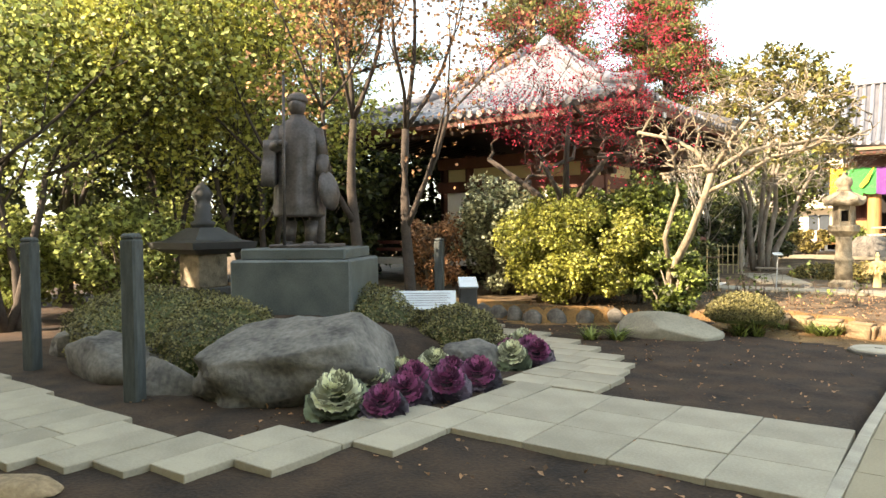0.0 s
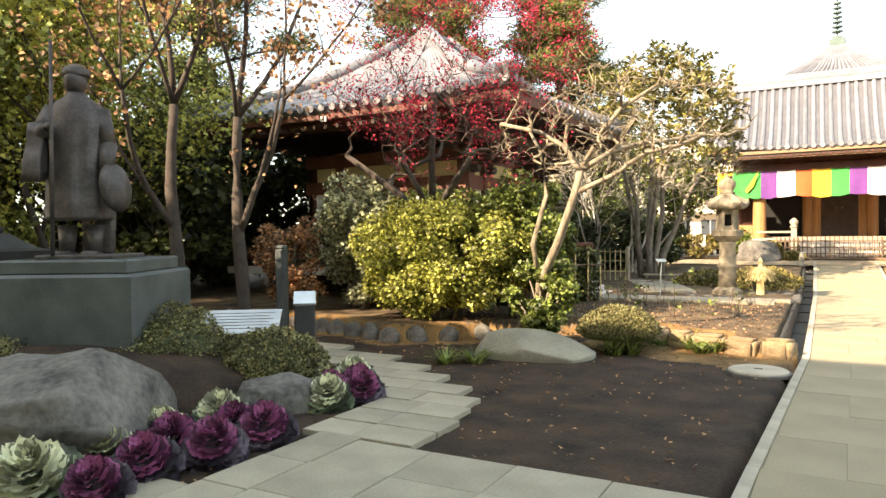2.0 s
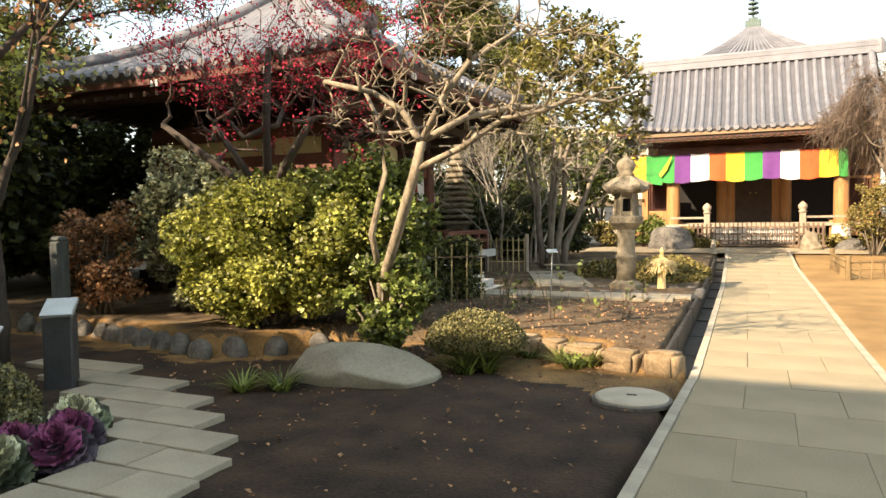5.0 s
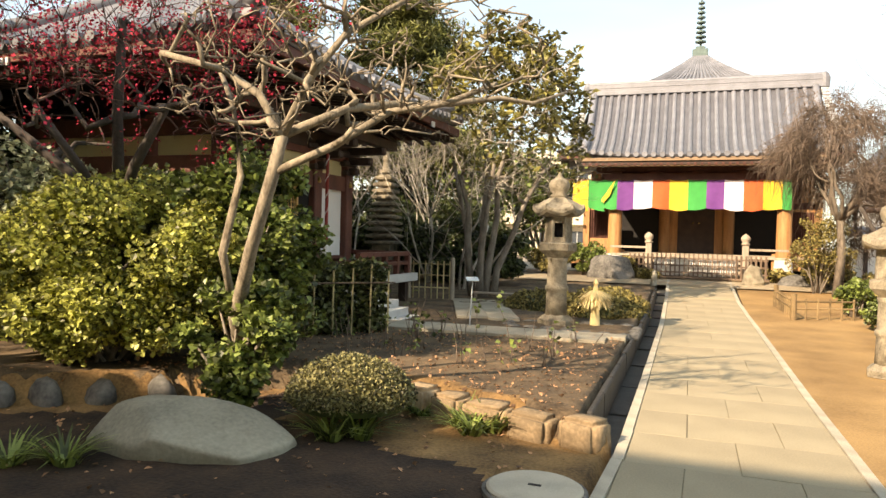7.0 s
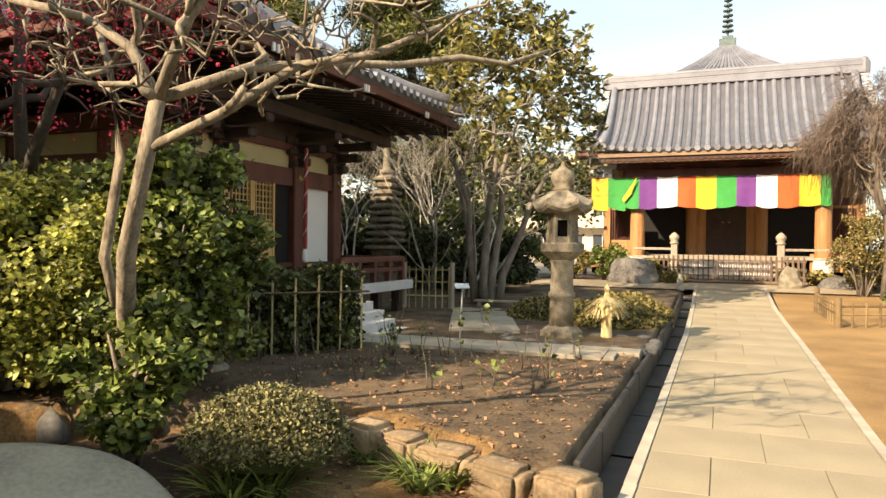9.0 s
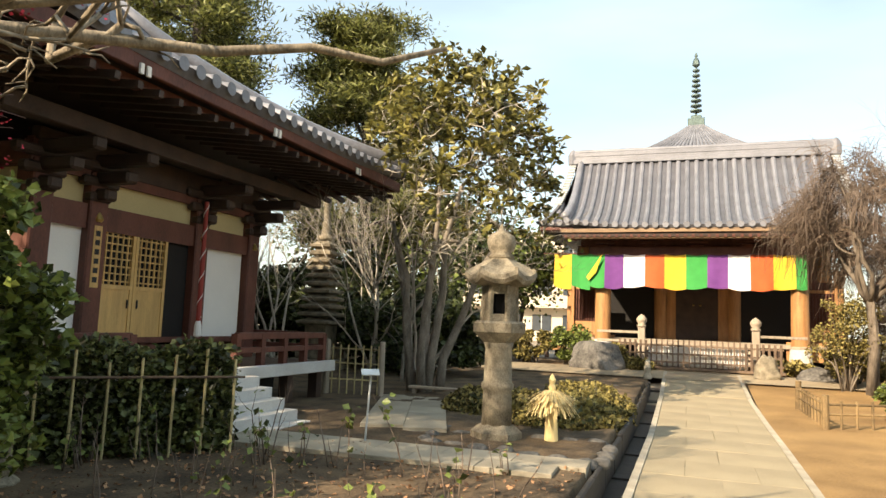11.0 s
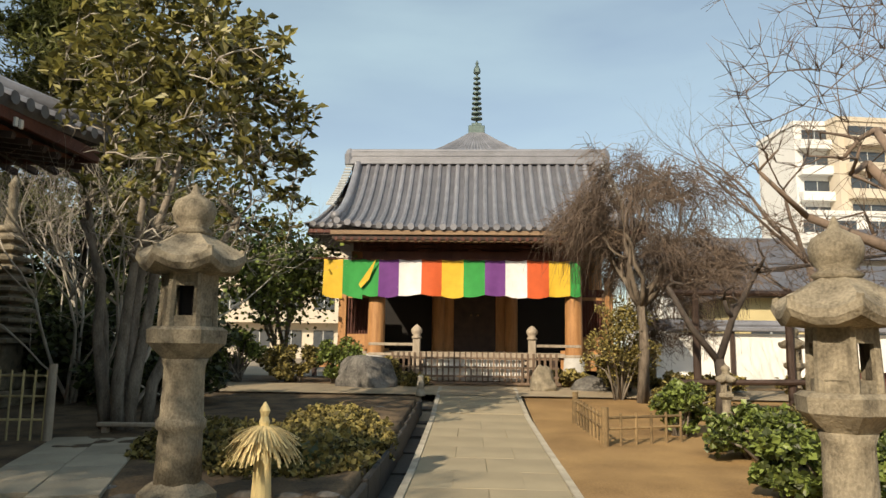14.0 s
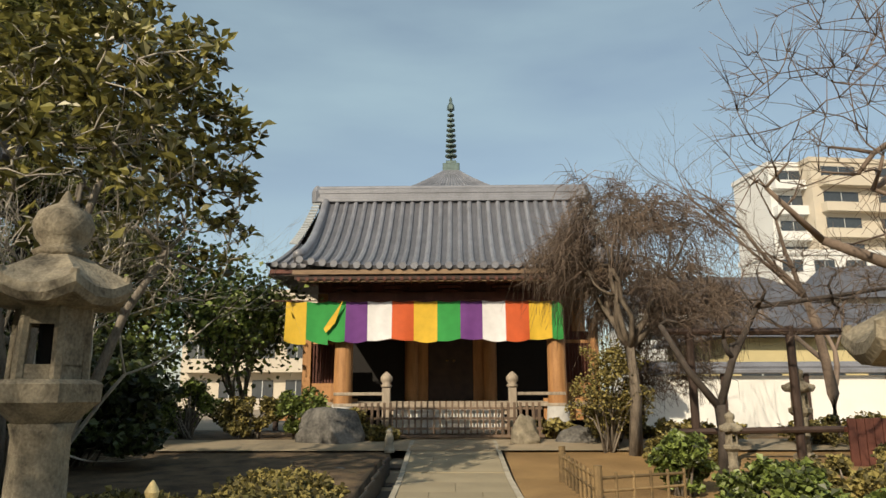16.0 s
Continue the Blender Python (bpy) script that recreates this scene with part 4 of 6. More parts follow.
def pine(name, loc, h, r, seed, n=11000, label="tall pine with layered dark olive needle pads"):
    rnd = random.Random(seed)
    t = thing(name, loc, label, "tree", "pines")
    paths, P = [], []
    top = Vector((rnd.gauss(0, 0.3), rnd.gauss(0, 0.3), h))
    paths.append([(Vector((0, 0, -0.2)), 0.28), (top * 0.5 + Vector((0.2, 0, 0)), 0.19), (top, 0.05)])
    k = 30
    for i in range(k):
        u = 0.32 + 0.68 * i / k
        a = i * 2.4 + rnd.uniform(-0.4, 0.4)
        ln = r * (1.15 - u) ** 0.7 * rnd.uniform(0.6, 1.15)
        b = top * u
        e = b + Vector((math.cos(a) * ln, math.sin(a) * ln, rnd.uniform(-0.1, 0.35) * ln))
        paths.append([(b, 0.07), (b.lerp(e, 0.6) + Vector((0, 0, 0.1)), 0.04), (e, 0.012)])
        for q in range(5):
            c = b.lerp(e, rnd.uniform(0.45, 1.05)) + Vector((rnd.gauss(0, 0.28), rnd.gauss(0, 0.28), 0.1))
            m = n // (k * 5)
            w = rng.normal(0, 1, (m, 3)) * np.array([0.34, 0.34, 0.13]) * (0.7 + 0.12 * r)
            P.append(w + np.array(c))
    part("trunk", limbs(paths, 7), M_darkbark, t)
    part("needles", leaf_cloud(np.concatenate(P), 0.24, 0.03, -0.5, 0.075, 0.0), L_pine, t)


pine("pine_tree", (-9.8, 28.6, 0.3), 10.8, 3.6, 81, 60000)
pine("pine_tree", (-16.5, 28.0, 0.2), 15.5, 3.6, 82, 26000)
pine("pine_tree", (-13.0, 24.5, 0.1), 12.5, 3.0, 83, 26000)
pine("pine_tree", (-17.5, 17.0, 0.1), 13.5, 3.6, 84, 28000)
pine("pine_tree", (-20.0, 12.0, 0), 14.0, 3.8, 85, 26000)
pine("pine_tree", (-21.5, 6.0, 0), 13.0, 3.8, 86, 14000)
pine("pine_tree", (-12.5, 38.0, 0.3), 12.0, 3.5, 88, 14000)

# weeping cherry by the hall
rnd = random.Random(91)
wc = thing("weeping_cherry", (3.75, 27.3, 0.4), "bare weeping cherry with a curtain of hanging twigs", "tree")
paths, tips, fine = [], [], []
for a in range(9):
    an = a * 0.7
    grow(rnd, (0, 0, 2.2), (math.cos(an) * 0.7, math.sin(an) * 0.7, 0.75), 2.1, 0.08, 3, 0.26, -0.02, (2, 2), 0.66, 0.55, paths, tips, 5)
paths.append([(Vector((0, 0, -0.1)), 0.2), (Vector((0.1, 0, 1.2)), 0.16), (Vector((0, 0, 2.3)), 0.13)])
for p, d in tips:
    for k in range(3):
        q = p + Vector((rnd.gauss(0, 0.12), rnd.gauss(0, 0.12), 0))
        ln = rnd.uniform(0.2, min(1.2, max(0.5, q.z - 0.9)))
        out = Vector((q.x, q.y, 0)).normalized() * rnd.uniform(0.1, 0.7)
        if k < 2:
            w1 = Vector((rnd.gauss(0, 1), rnd.gauss(0, 1), rnd.gauss(0.2, 0.6))).normalized() * rnd.uniform(0.4, 0.9)
            fine.append([(q, 0.009), (q + w1 * 0.5 + Vector((0, 0, 0.08)), 0.007), (q + w1 + Vector((rnd.gauss(0, 0.1), rnd.gauss(0, 0.1), -0.1)), 0.003)])
            continue
        fine.append([(q, 0.008), (q + out + Vector((rnd.gauss(0, 0.06), rnd.gauss(0, 0.06), -ln * 0.35)), 0.007), (q + out * 1.2 + Vector((rnd.gauss(0, 0.12), rnd.gauss(0, 0.12), -ln)), 0.004)])
part("trunk", limbs(paths, 7), M_darkbark2, wc)
part("hanging_growth", limbs(fine, 3), M_twig, wc)
wc.scale = (0.74, 0.74, 0.92)
bush("vine_tangle", (3.35, 27.7, 0.4), (0.85, 0.7, 2.3), 5500, 0.06, L_moss, "loose brown-green tangle below the weeping cherry", 171, clumps=46)
# spreading tree trained flat over posts
rnd = random.Random(93)
tr_ = thing("trained_tree", (4.8, 25.5, 0.15), "bare forked tree trained into a flat twiggy roof", "tree", "bare trees")
trunks = [[(Vv((0, 0, -0.1)), 0.14), (Vv((0.05, 0, 0.7)), 0.115), (Vv((0.0, 0, 1.2)), 0.10)],
          [(Vv((0, 0, 1.15)), 0.075), (Vv((-0.5, 0, 1.8)), 0.06), (Vv((-0.9, 0.1, 2.6)), 0.045)],
          [(Vv((0, 0, 1.15)), 0.08), (Vv((0.3, 0, 2.0)), 0.065), (Vv((0.8, 0, 2.9)), 0.05), (Vv((2.2, 0.1, 3.1)), 0.04), (Vv((3.6, 0.2, 3.3)), 0.03)]]
tg = shell(rnd, 260, (1.5, 0, 3.15), (3.3, 1.6, 0.95), 0.3, 0.25, -0.9, 8.0)
paths, tips = colonize(rnd, trunks, tg, 0.10, 0.76, 0.008, 0.0, 0.22)
tw_, ends = sprigs(rnd, tips, 4, 0.5, 0.005, -0.15)
split_limbs(tr_, paths + tw_, 0.02, M_darkbark, M_twig)
# tall bare trees beside the walk
rnd = random.Random(95)
bt_ = thing("bare_tree", (6.9, 20.9, 0.05), "tall bare tree with dark fine branching twigs", "tree", "bare trees")
paths, tips = [[(Vector((0, 0, -0.1)), 0.22), (Vector((-0.1, 0, 1.3)), 0.18), (Vector((-0.15, 0, 2.4)), 0.16)]], []
trunks = [paths[0]] + [[(Vv((-0.15, 0, 2.4)), 0.10), (Vv((-0.15 + dx * 0.5, dy * 0.5, 2.4 + dz * 0.45)), 0.08), (Vv((-0.15 + dx, dy, 2.4 + dz)), 0.055)] for dx, dy, dz in ((-1.6, -0.2, 1.5), (-1.0, 0.6, 2.2), (-0.5, -0.9, 2.4), (0.9, 0.3, 2.2), (-2.1, 0.4, 0.9))]
tg = shell(rnd, 260, (-0.7, 0, 5.0), (3.0, 2.4, 2.2), 0.35, 0.25, -0.9, 9.0)
paths, tips = colonize(rnd, trunks, tg, 0.045, 0.8, 0.009, -0.04, 0.4)
tw_, ends = sprigs(rnd, tips, 4, 0.55, 0.005, 0.3, 0.55)
split_limbs(bt_, paths + tw_, 0.02, M_twig, M_twig)
tree("bare_tree", (8.5, 29.0, 0.2), "tall bare tree with dark fine branching twigs", M_twig, None, 8.5, 0.15, depth=5, n=0, spread=0.6, bend=0.13, lift=0.06, seed=97, ratio=0.72, group="bare trees", splits=(2, 2))
tree("bare_tree", (11.0, 25.0, 0.1), "tall bare tree with dark fine branching twigs", M_twig, None, 9.0, 0.16, depth=5, n=0, spread=0.6, bend=0.13, lift=0.06, seed=99, ratio=0.72, group="bare trees", splits=(2, 2))
# planting along the yard's far side
for i, (x, y, s, h, lf) in enumerate(((3.6, 19.0, 0.9, 0.75, L_green), (4.9, 19.8, 1.1, 0.8, L_green), (4.0, 21.5, 0.9, 0.7, L_green), (6.2, 18.2, 1.3, 0.9, L_green), (3.5, 23.6, 0.45, 0.95, L_green), (5.4, 23.0, 1.0, 0.6, L_moss), (4.4, 26.4, 0.9, 0.5, L_moss), (5.6, 28.5, 1.1, 0.55, L_moss), (7.5, 24.0, 1.4, 0.7, L_moss), (5.2, 16.6, 1.0, 0.9, L_green), (8.6, 28.6, 1.5, 0.6, L_moss))):
    bush("garden_shrub", (x, y, gz(y) - 0.05), (s, s * 0.8, h), 4200, 0.085, lf, "low leafy shrub in the yard planting bed", 120 + i, "yard shrubs", clumps=36)
for i, (x, y, s, h, lf) in enumerate(((-2.2, 29.5, 0.6, 0.7, L_moss), (-3.5, 30.1, 0.75, 1.2, L_green), (-4.8, 30.4, 0.9, 1.0, L_moss), (2.5, 29.8, 0.65, 0.45, L_moss), (-1.5, 29.2, 0.5, 0.35, L_moss), (4.6, 30.2, 0.9, 0.5, L_moss), (-6.3, 30.2, 1.0, 1.5, L_green), (3.6, 28.6, 0.7, 0.9, L_moss))):
    bush("hall_shrub", (x, y, 0.5), (s, s * 0.7, h), 3500, 0.09, lf, "shrub growing beside the hall's fence", 150 + i, "shrubs before the hall", clumps=32)

# dark evergreen belt that closes the garden behind the trees
for i, (x, y, sx, h_, lf) in enumerate(((-14.5, 12.6, 2.2, 4.6, L_dark), (-19.5, 17.0, 3.0, 6.0, L_dark), (-15.6, 15.6, 1.6, 5.2, L_dark), (-17.5, 14.0, 2.6, 5.5, L_dark), (-19.0, 10.0, 2.6, 5.5, L_dark), (-19.5, 5.5, 2.6, 5.0, L_dark), (-15.0, 18.5, 2.2, 5.5, L_dark), (-14.5, 22.0, 2.4, 5.0, L_dark))):
    bush("belt_shrub", (x, y, -0.1), (sx, 2.0, h_), 9000, 0.2, lf, "tall dark evergreen hedge tree at the garden's edge", 220 + i, "evergreen belt", clumps=70)
for i, (x, y, h_) in enumerate(((-8.2, 31.5, 5.5), (-5.6, 33.0, 5.0), (-11.5, 32.0, 6.0))):
    tree("garden_tree", (x, y, 0.4), "leafy evergreen tree beside the hall", M_bark, L_green, h_, 0.09, depth=3, n=6000, size=0.15, spread=0.55, bend=0.1, lift=0.08, seed=240 + i, stems=3, puff=0.35, group="trees beside the hall", fan=0.25)


# ---- stone lanterns ----
def stone_lantern(loc, k=1.0, rz=0.0, label="tall weathered granite lantern with six-sided curled roof", group="tall stone lanterns"):
    t = thing("stone_lantern", loc, label, "stone lantern", group, rz=rz)
    part("foot", lathe(B(), [(0.40 * k, 0), (0.40 * k, 0.10 * k), (0.30 * k, 0.17 * k), (0.24 * k, 0.2 * k)], 6), M_granite, t)
    part("shaft", lathe(B(), [(0.24 * k, 0.18 * k), (0.225 * k, 0.55 * k), (0.22 * k, 0.60 * k), (0.255 * k, 0.63 * k), (0.255 * k, 0.69 * k), (0.22 * k, 0.72 * k), (0.21 * k, 1.12 * k), (0.24 * k, 1.2 * k)], 20), M_granite, t, smooth=True)
    part("platform", lathe(B(), [(0.22 * k, 1.19 * k), (0.34 * k, 1.28 * k), (0.41 * k, 1.33 * k), (0.42 * k, 1.44 * k), (0.36 * k, 1.47 * k)], 6), M_granite, t)
    for i in range(6):
        a = math.pi / 3 * i
        part("corner_post", tube(B(), (0.27 * k * math.cos(a), 0.27 * k * math.sin(a), 1.45 * k), (0.25 * k * math.cos(a), 0.25 * k * math.sin(a), 1.92 * k), 0.045 * k, 0.045 * k, 6), M_granite, t)
        b = a + math.pi / 6
        x, y, deg = 0.225 * k * math.cos(b), 0.225 * k * math.sin(b), math.degrees(b)
        part("fire_box_sill", box(B(), (x, y, 1.50 * k), (0.04 * k, 0.25 * k, 0.12 * k), rz=deg), M_granite, t)
        part("fire_box_head", box(B(), (x, y, 1.87 * k), (0.04 * k, 0.25 * k, 0.12 * k), rz=deg), M_granite, t)
        if i % 2:
            part("fire_box_panel", box(B(), (x, y, 1.68 * k), (0.04 * k, 0.25 * k, 0.27 * k), rz=deg), M_granite, t)
    # Added black post paints the shade inside the fire box.
    part("dark_core", lathe(B(), [(0.10 * k, 1.46 * k), (0.10 * k, 1.9 * k)], 6), M_shade, t)
    # roof: six flared faces, its rim lifted at the corners
    seg = 36
    rings = []
    bm = B()
    for r, z in ((0.24, 1.91), (0.52, 1.93), (0.56, 1.98), (0.55, 2.04), (0.42, 2.12), (0.30, 2.20), (0.20, 2.26), (0.15, 2.28)):
        ring = []
        for i in range(seg):
            a = 2 * math.pi * i / seg
            c = abs(math.cos(3 * a))
            hexa = 1 / max(math.cos((a % (math.pi / 3)) - math.pi / 6), 0.8) * 0.9
            lift = 0.07 * (c ** 6) * max(0, (r - 0.25) / 0.3)
            ring.append(bm.verts.new((math.cos(a) * r * hexa * k, math.sin(a) * r * hexa * k, (z + lift) * k)))
        rings.append(ring)
    for j in range(len(rings) - 1):
        for i in range(seg):
            bm.faces.new((rings[j][i], rings[j][(i + 1) % seg], rings[j + 1][(i + 1) % seg], rings[j + 1][i]))
    bm.faces.new(rings[0][::-1])
    bm.faces.new(rings[-1])
    roof = part("roof", bm, M_granite, t)
    for i in range(6):
        a = math.pi / 3 * i
        part("scroll", tube(B(), (0.50 * k * math.cos(a), 0.50 * k * math.sin(a), 2.02 * k), (0.54 * k * math.cos(a), 0.54 * k * math.sin(a), 2.14 * k), 0.05 * k, 0.03 * k, 8), M_granite, roof)
    part("jewel", lathe(B(), [(0.17 * k, 2.25 * k), (0.22 * k, 2.29 * k), (0.15 * k, 2.33 * k), (0.21 * k, 2.39 * k), (0.235 * k, 2.48 * k), (0.20 * k, 2.56 * k), (0.06 * k, 2.63 * k), (0.03 * k, 2.69 * k), (0.01 * k, 2.72 * k)], 20), M_granite, t, smooth=True)
    t.scale = (0.80, 0.80, 1.0)
    return t


stone_lantern((-2.26, 17.4, 0.25), 0.965, 12)
stone_lantern((2.40, 16.2, 0.0), 0.88, 20)
for x, y, k, rz in ((4.5, 24.3, 0.42, 10), (6.8, 26.8, 0.64, 40)):
    stone_lantern((x, y, gz(y) - 0.02), k, rz, "small weathered stone lantern among shrubs", "small stone lanterns")
stone_lantern((-5.15, 13.2, 0.2), 0.55, 5, "small stone lantern hidden in the shrubs", "small stone lanterns")

# thirteen-storey stone pagoda
pg = thing("stone_pagoda", (-8.5, 24.0, 0.25), "slender stone pagoda of many stacked square eaves", "pagoda")
part("base", box(box(B(), (0, 0, 0.2), (1.3, 1.3, 0.4), bev=0.03), (0, 0, 0.55), (0.95, 0.95, 0.3), bev=0.03), M_granite, pg)
part("body", box(B(), (0, 0, 0.95), (0.62, 0.62, 0.55), bev=0.02), M_granite, pg)
for i in range(11):
    w = 0.68 - 0.026 * i
    z = 1.24 + 0.188 * i
    part("eave_stone", lathe(B(), [(w * 0.55, z - 0.04), (w * 0.98, z + 0.01), (w * 1.0, z + 0.07), (w * 0.62, z + 0.12), (w * 0.55, z + 0.15)], 4, rot=math.pi / 4), M_granite, pg)
part("spire", lathe(B(), [(0.22, 3.30), (0.24, 3.4), (0.12, 3.44), (0.10, 3.7), (0.13, 3.74), (0.09, 3.78), (0.085, 4.15), (0.12, 4.2), (0.06, 4.3), (0.01, 4.4)], 14), M_granite, pg, smooth=True)

pg.scale = (0.92, 0.92, 0.985)
# straw-wrapped plant beside the lantern
sw = thing("straw_bundle", (-1.62, 17.55, 0.27), "plant wrapped in a tied golden straw hood", "straw wrap")
part("skirt", tube(tube(B(), (0, 0, 0.0), (0, 0, 0.36), 0.085, 0.065, 14), (0, 0, 0.36), (0, 0, 0.62), 0.065, 0.03, 14), M_straw, sw)
V, F = [], []
for i in range(460):
    a = R.uniform(0, 6.28)
    tilt, ln = R.uniform(0.75, 1.15), R.uniform(0.26, 0.36)
    k0 = len(V)
    for j in range(4):
        u = j / 3
        rr = 0.02 + ln * u * math.sin(tilt) * (0.8 + 0.2 * u)
        z = 0.60 - ln * u * u * (0.62 + 0.3 * math.sin(a * 5 + i))
        for s in (-1, 1):
            w = 0.0035 + 0.003 * u
            V.append((math.cos(a) * rr - math.sin(a) * w * s, math.sin(a) * rr + math.cos(a) * w * s, z))
    for j in range(3):
        q = k0 + 2 * j
        F.append((q, q + 1, q + 3, q + 2))
part("hood", raw(V, F), M_straw, sw)
part("top_knot", lathe(B(), [(0.035, 0.57), (0.045, 0.63), (0.03, 0.67), (0.045, 0.72), (0.02, 0.77), (0.005, 0.79)], 12), M_straw, sw)

# lantern bed: stone border and low cover
for i, (a, b) in enumerate((((-3.0, 16.75), (-0.92, 16.45)), ((-0.92, 16.45), (-0.92, 17.55)), ((-3.05, 18.25), (-3.0, 16.75)), ((-2.9, 17.5), (-0.95, 17.75)))):
    A_, B_ = Vector((*a, 0)), Vector((*b, 0))
    cnt = max(3, int((B_ - A_).length / 0.30))
    for k in range(cnt):
        p = A_.lerp(B_, (k + 0.5) / cnt)
        rock("border_stone", (p.x, p.y, 0.19), (0.34, 0.24, 0.13), 200 + i * 20 + k, M_rock, "small grey stone bordering the lantern bed", "bed border stones", rz=math.degrees(math.atan2(B_.y - A_.y, B_.x - A_.x)) + R.uniform(-8, 8), rough=0.14, sub=2, flat=0.6)
for i, (x, y, sx) in enumerate(((-1.85, 19.2, 0.95), (-1.75, 20.6, 0.9), (-2.9, 19.9, 1.0), (-1.9, 22.0, 0.8))):
    clipped_shrub("ground_cover", (x, y, 0.18), (sx, 0.9, 0.42), 4500, 0.07, L_moss, "low bronze-green ground cover behind the lantern", "ground cover", bumps=0.2)
for i, (x, y, s) in enumerate(((-1.9, 22.8, 0.5), (-1.5, 24.5, 0.4))):
    rock("bed_rock", (x, y, 0.2), (s * 1.6, s, s * 0.6), 300 + i, M_rock, "low grey rock in the bed by the walkway", "bed rocks", rz=R.uniform(0, 90))

# small tilted sign stake
sk = thing("sign_stake", (-3.45, 16.25, 0.2), "thin metal stake with a small tilted label", "sign")
part("stake", tube(B(), (0, 0, 0), (0.03, 0.02, 0.82), 0.012, 0.012, 8), M_pale, sk)
part("label_plate", box(B(), (0.03, 0.0, 0.84), (0.2, 0.13, 0.015), rx=25, rz=30), M_plaque, sk)

# bamboo gate beyond the steps
bg = thing("bamboo_gate", (-5.1, 20.2, 0.15), "brown bamboo lattice gate between two posts", "gate", rz=8)
for x in (0.0, -1.0):
    part("post", tube(B(), (x, 0, 0), (x, 0, 1.1), 0.055, 0.05, 10), M_greywood, bg)
for i in range(7):
    part("upright", tube(B(), (-0.9 + i * 0.14, 0, 0.05), (-0.9 + i * 0.14, 0, 1.02), 0.014, 0.014, 8), M_bamboo, bg)
for z in (0.15, 0.42, 0.7, 0.95):
    part("rail", tube(B(), (-1, 0.02, z), (0, 0.02, z), 0.014, 0.014, 8), M_bamboo, bg)
lb = thing("low_bench", (-4.3, 20.9, 0.15), "low pale plank rail on short stakes", "bench")
part("plank", box(B(), (0, 0, 0.30), (1.1, 0.14, 0.05), bev=0.01), M_greywood, lb)
for x in (-0.45, 0.45):
    part("leg", box(B(), (x, 0, 0.14), (0.07, 0.08, 0.28)), M_greywood, lb)


# ---- tiled roofs ----
def tiled_slope(parent, a, b, c, d, n, sag=0.35, rise=0.085, rows=9, name="roof_roll"):
    """A curved tiled face: eave from a to b, ridge from d to c; round cover tiles run up it."""
    a, b, c, d = (Vector(p) for p in (a, b, c, d))

    def at(u, v):
        p = a.lerp(b, u).lerp(d.lerp(c, u), v)
        p.z -= sag * 4 * v * (1 - v) * 0.6
        p.z += 0.28 * sag * (abs(2 * u - 1) ** 4) * (1 - v)
        return p
    V, F = [], []
    nu = max(8, n)
    for j in range(rows + 1):
        for i in range(nu + 1):
            V.append(at(i / nu, j / rows))
    k = nu + 1
    for j in range(rows):
        for i in range(nu):
            F.append((j * k + i, j * k + i + 1, (j + 1) * k + i + 1, (j + 1) * k + i))
    top = len(V)
    nrm = (b - a).cross(d - a).normalized()
    for v in list(V[:top]):
        V.append(v - nrm * 0.14)
    F += [tuple(top + q for q in f[::-1]) for f in F[:rows * nu]]
    for i in range(nu):
        F.append((i + 1, i, top + i, top + i + 1))
    part("roof_bed", raw(V, F), M_tile2, parent)
    side = (b - a).normalized()
    seg = 5
    for i in range(n):
        u = (i + 0.5) / n
        V, F = [], []
        steps = rows * 2
        for j in range(steps + 1):
            v = j / steps
            p, q = at(u, v), at(u, min(v + 0.02, 1.0)) if v < 0.99 else at(u, v) + (at(u, v) - at(u, v - 0.02))
            up = side.cross((q - p).normalized()).normalized()
            if up.z < 0:
                up = -up
            bump = 0.012 if j % 2 else 0.0
            for s in range(seg):
                t = math.pi * s / (seg - 1)
                V.append(p + side * math.cos(t) * (rise + bump) + up * (math.sin(t) * (rise + bump) + 0.005))
        for j in range(steps):
            for s in range(seg - 1):
                q = j * seg + s
                F.append((q, q + 1, q + seg + 1, q + seg))
        k0 = len(V)
        p = at(u, 0)
        fwd = (a - d)
        fwd.z = 0
        fwd = fwd.normalized() * 0.02
        ring = []
        for s in range(10):
            t = 2 * math.pi * s / 10
            V.append(p + fwd + side * math.cos(t) * rise * 1.15 + Vector((0, 0, math.sin(t) * rise * 1.15)))
        F.append(tuple(range(k0, k0 + 10)))
        part(name, raw(V, F, False), M_tile, parent)
    return at


def ridge(parent, p0, p1, w, h, name="ridge"):
    p0, p1 = Vector(p0), Vector(p1)
    m = (p0 + p1) / 2
    d = p1 - p0
    rz = math.degrees(math.atan2(d.y, d.x))
    ry = -math.degrees(math.atan2(d.z, math.hypot(d.x, d.y)))
    bm = B()
    for k, (ww, z) in enumerate(((1.0, 0.0), (0.85, 0.33), (0.95, 0.62))):
        box(bm, (m.x, m.y, m.z + h * z), (d.length, w * ww, h * 0.36), rz=rz, ry=ry, bev=0.02)
    tube(bm, p0 + Vector((0, 0, h * 0.88)), p1 + Vector((0, 0, h * 0.88)), w * 0.32, w * 0.32, 10)
    return part(name, bm, M_tile, parent, smooth=False)


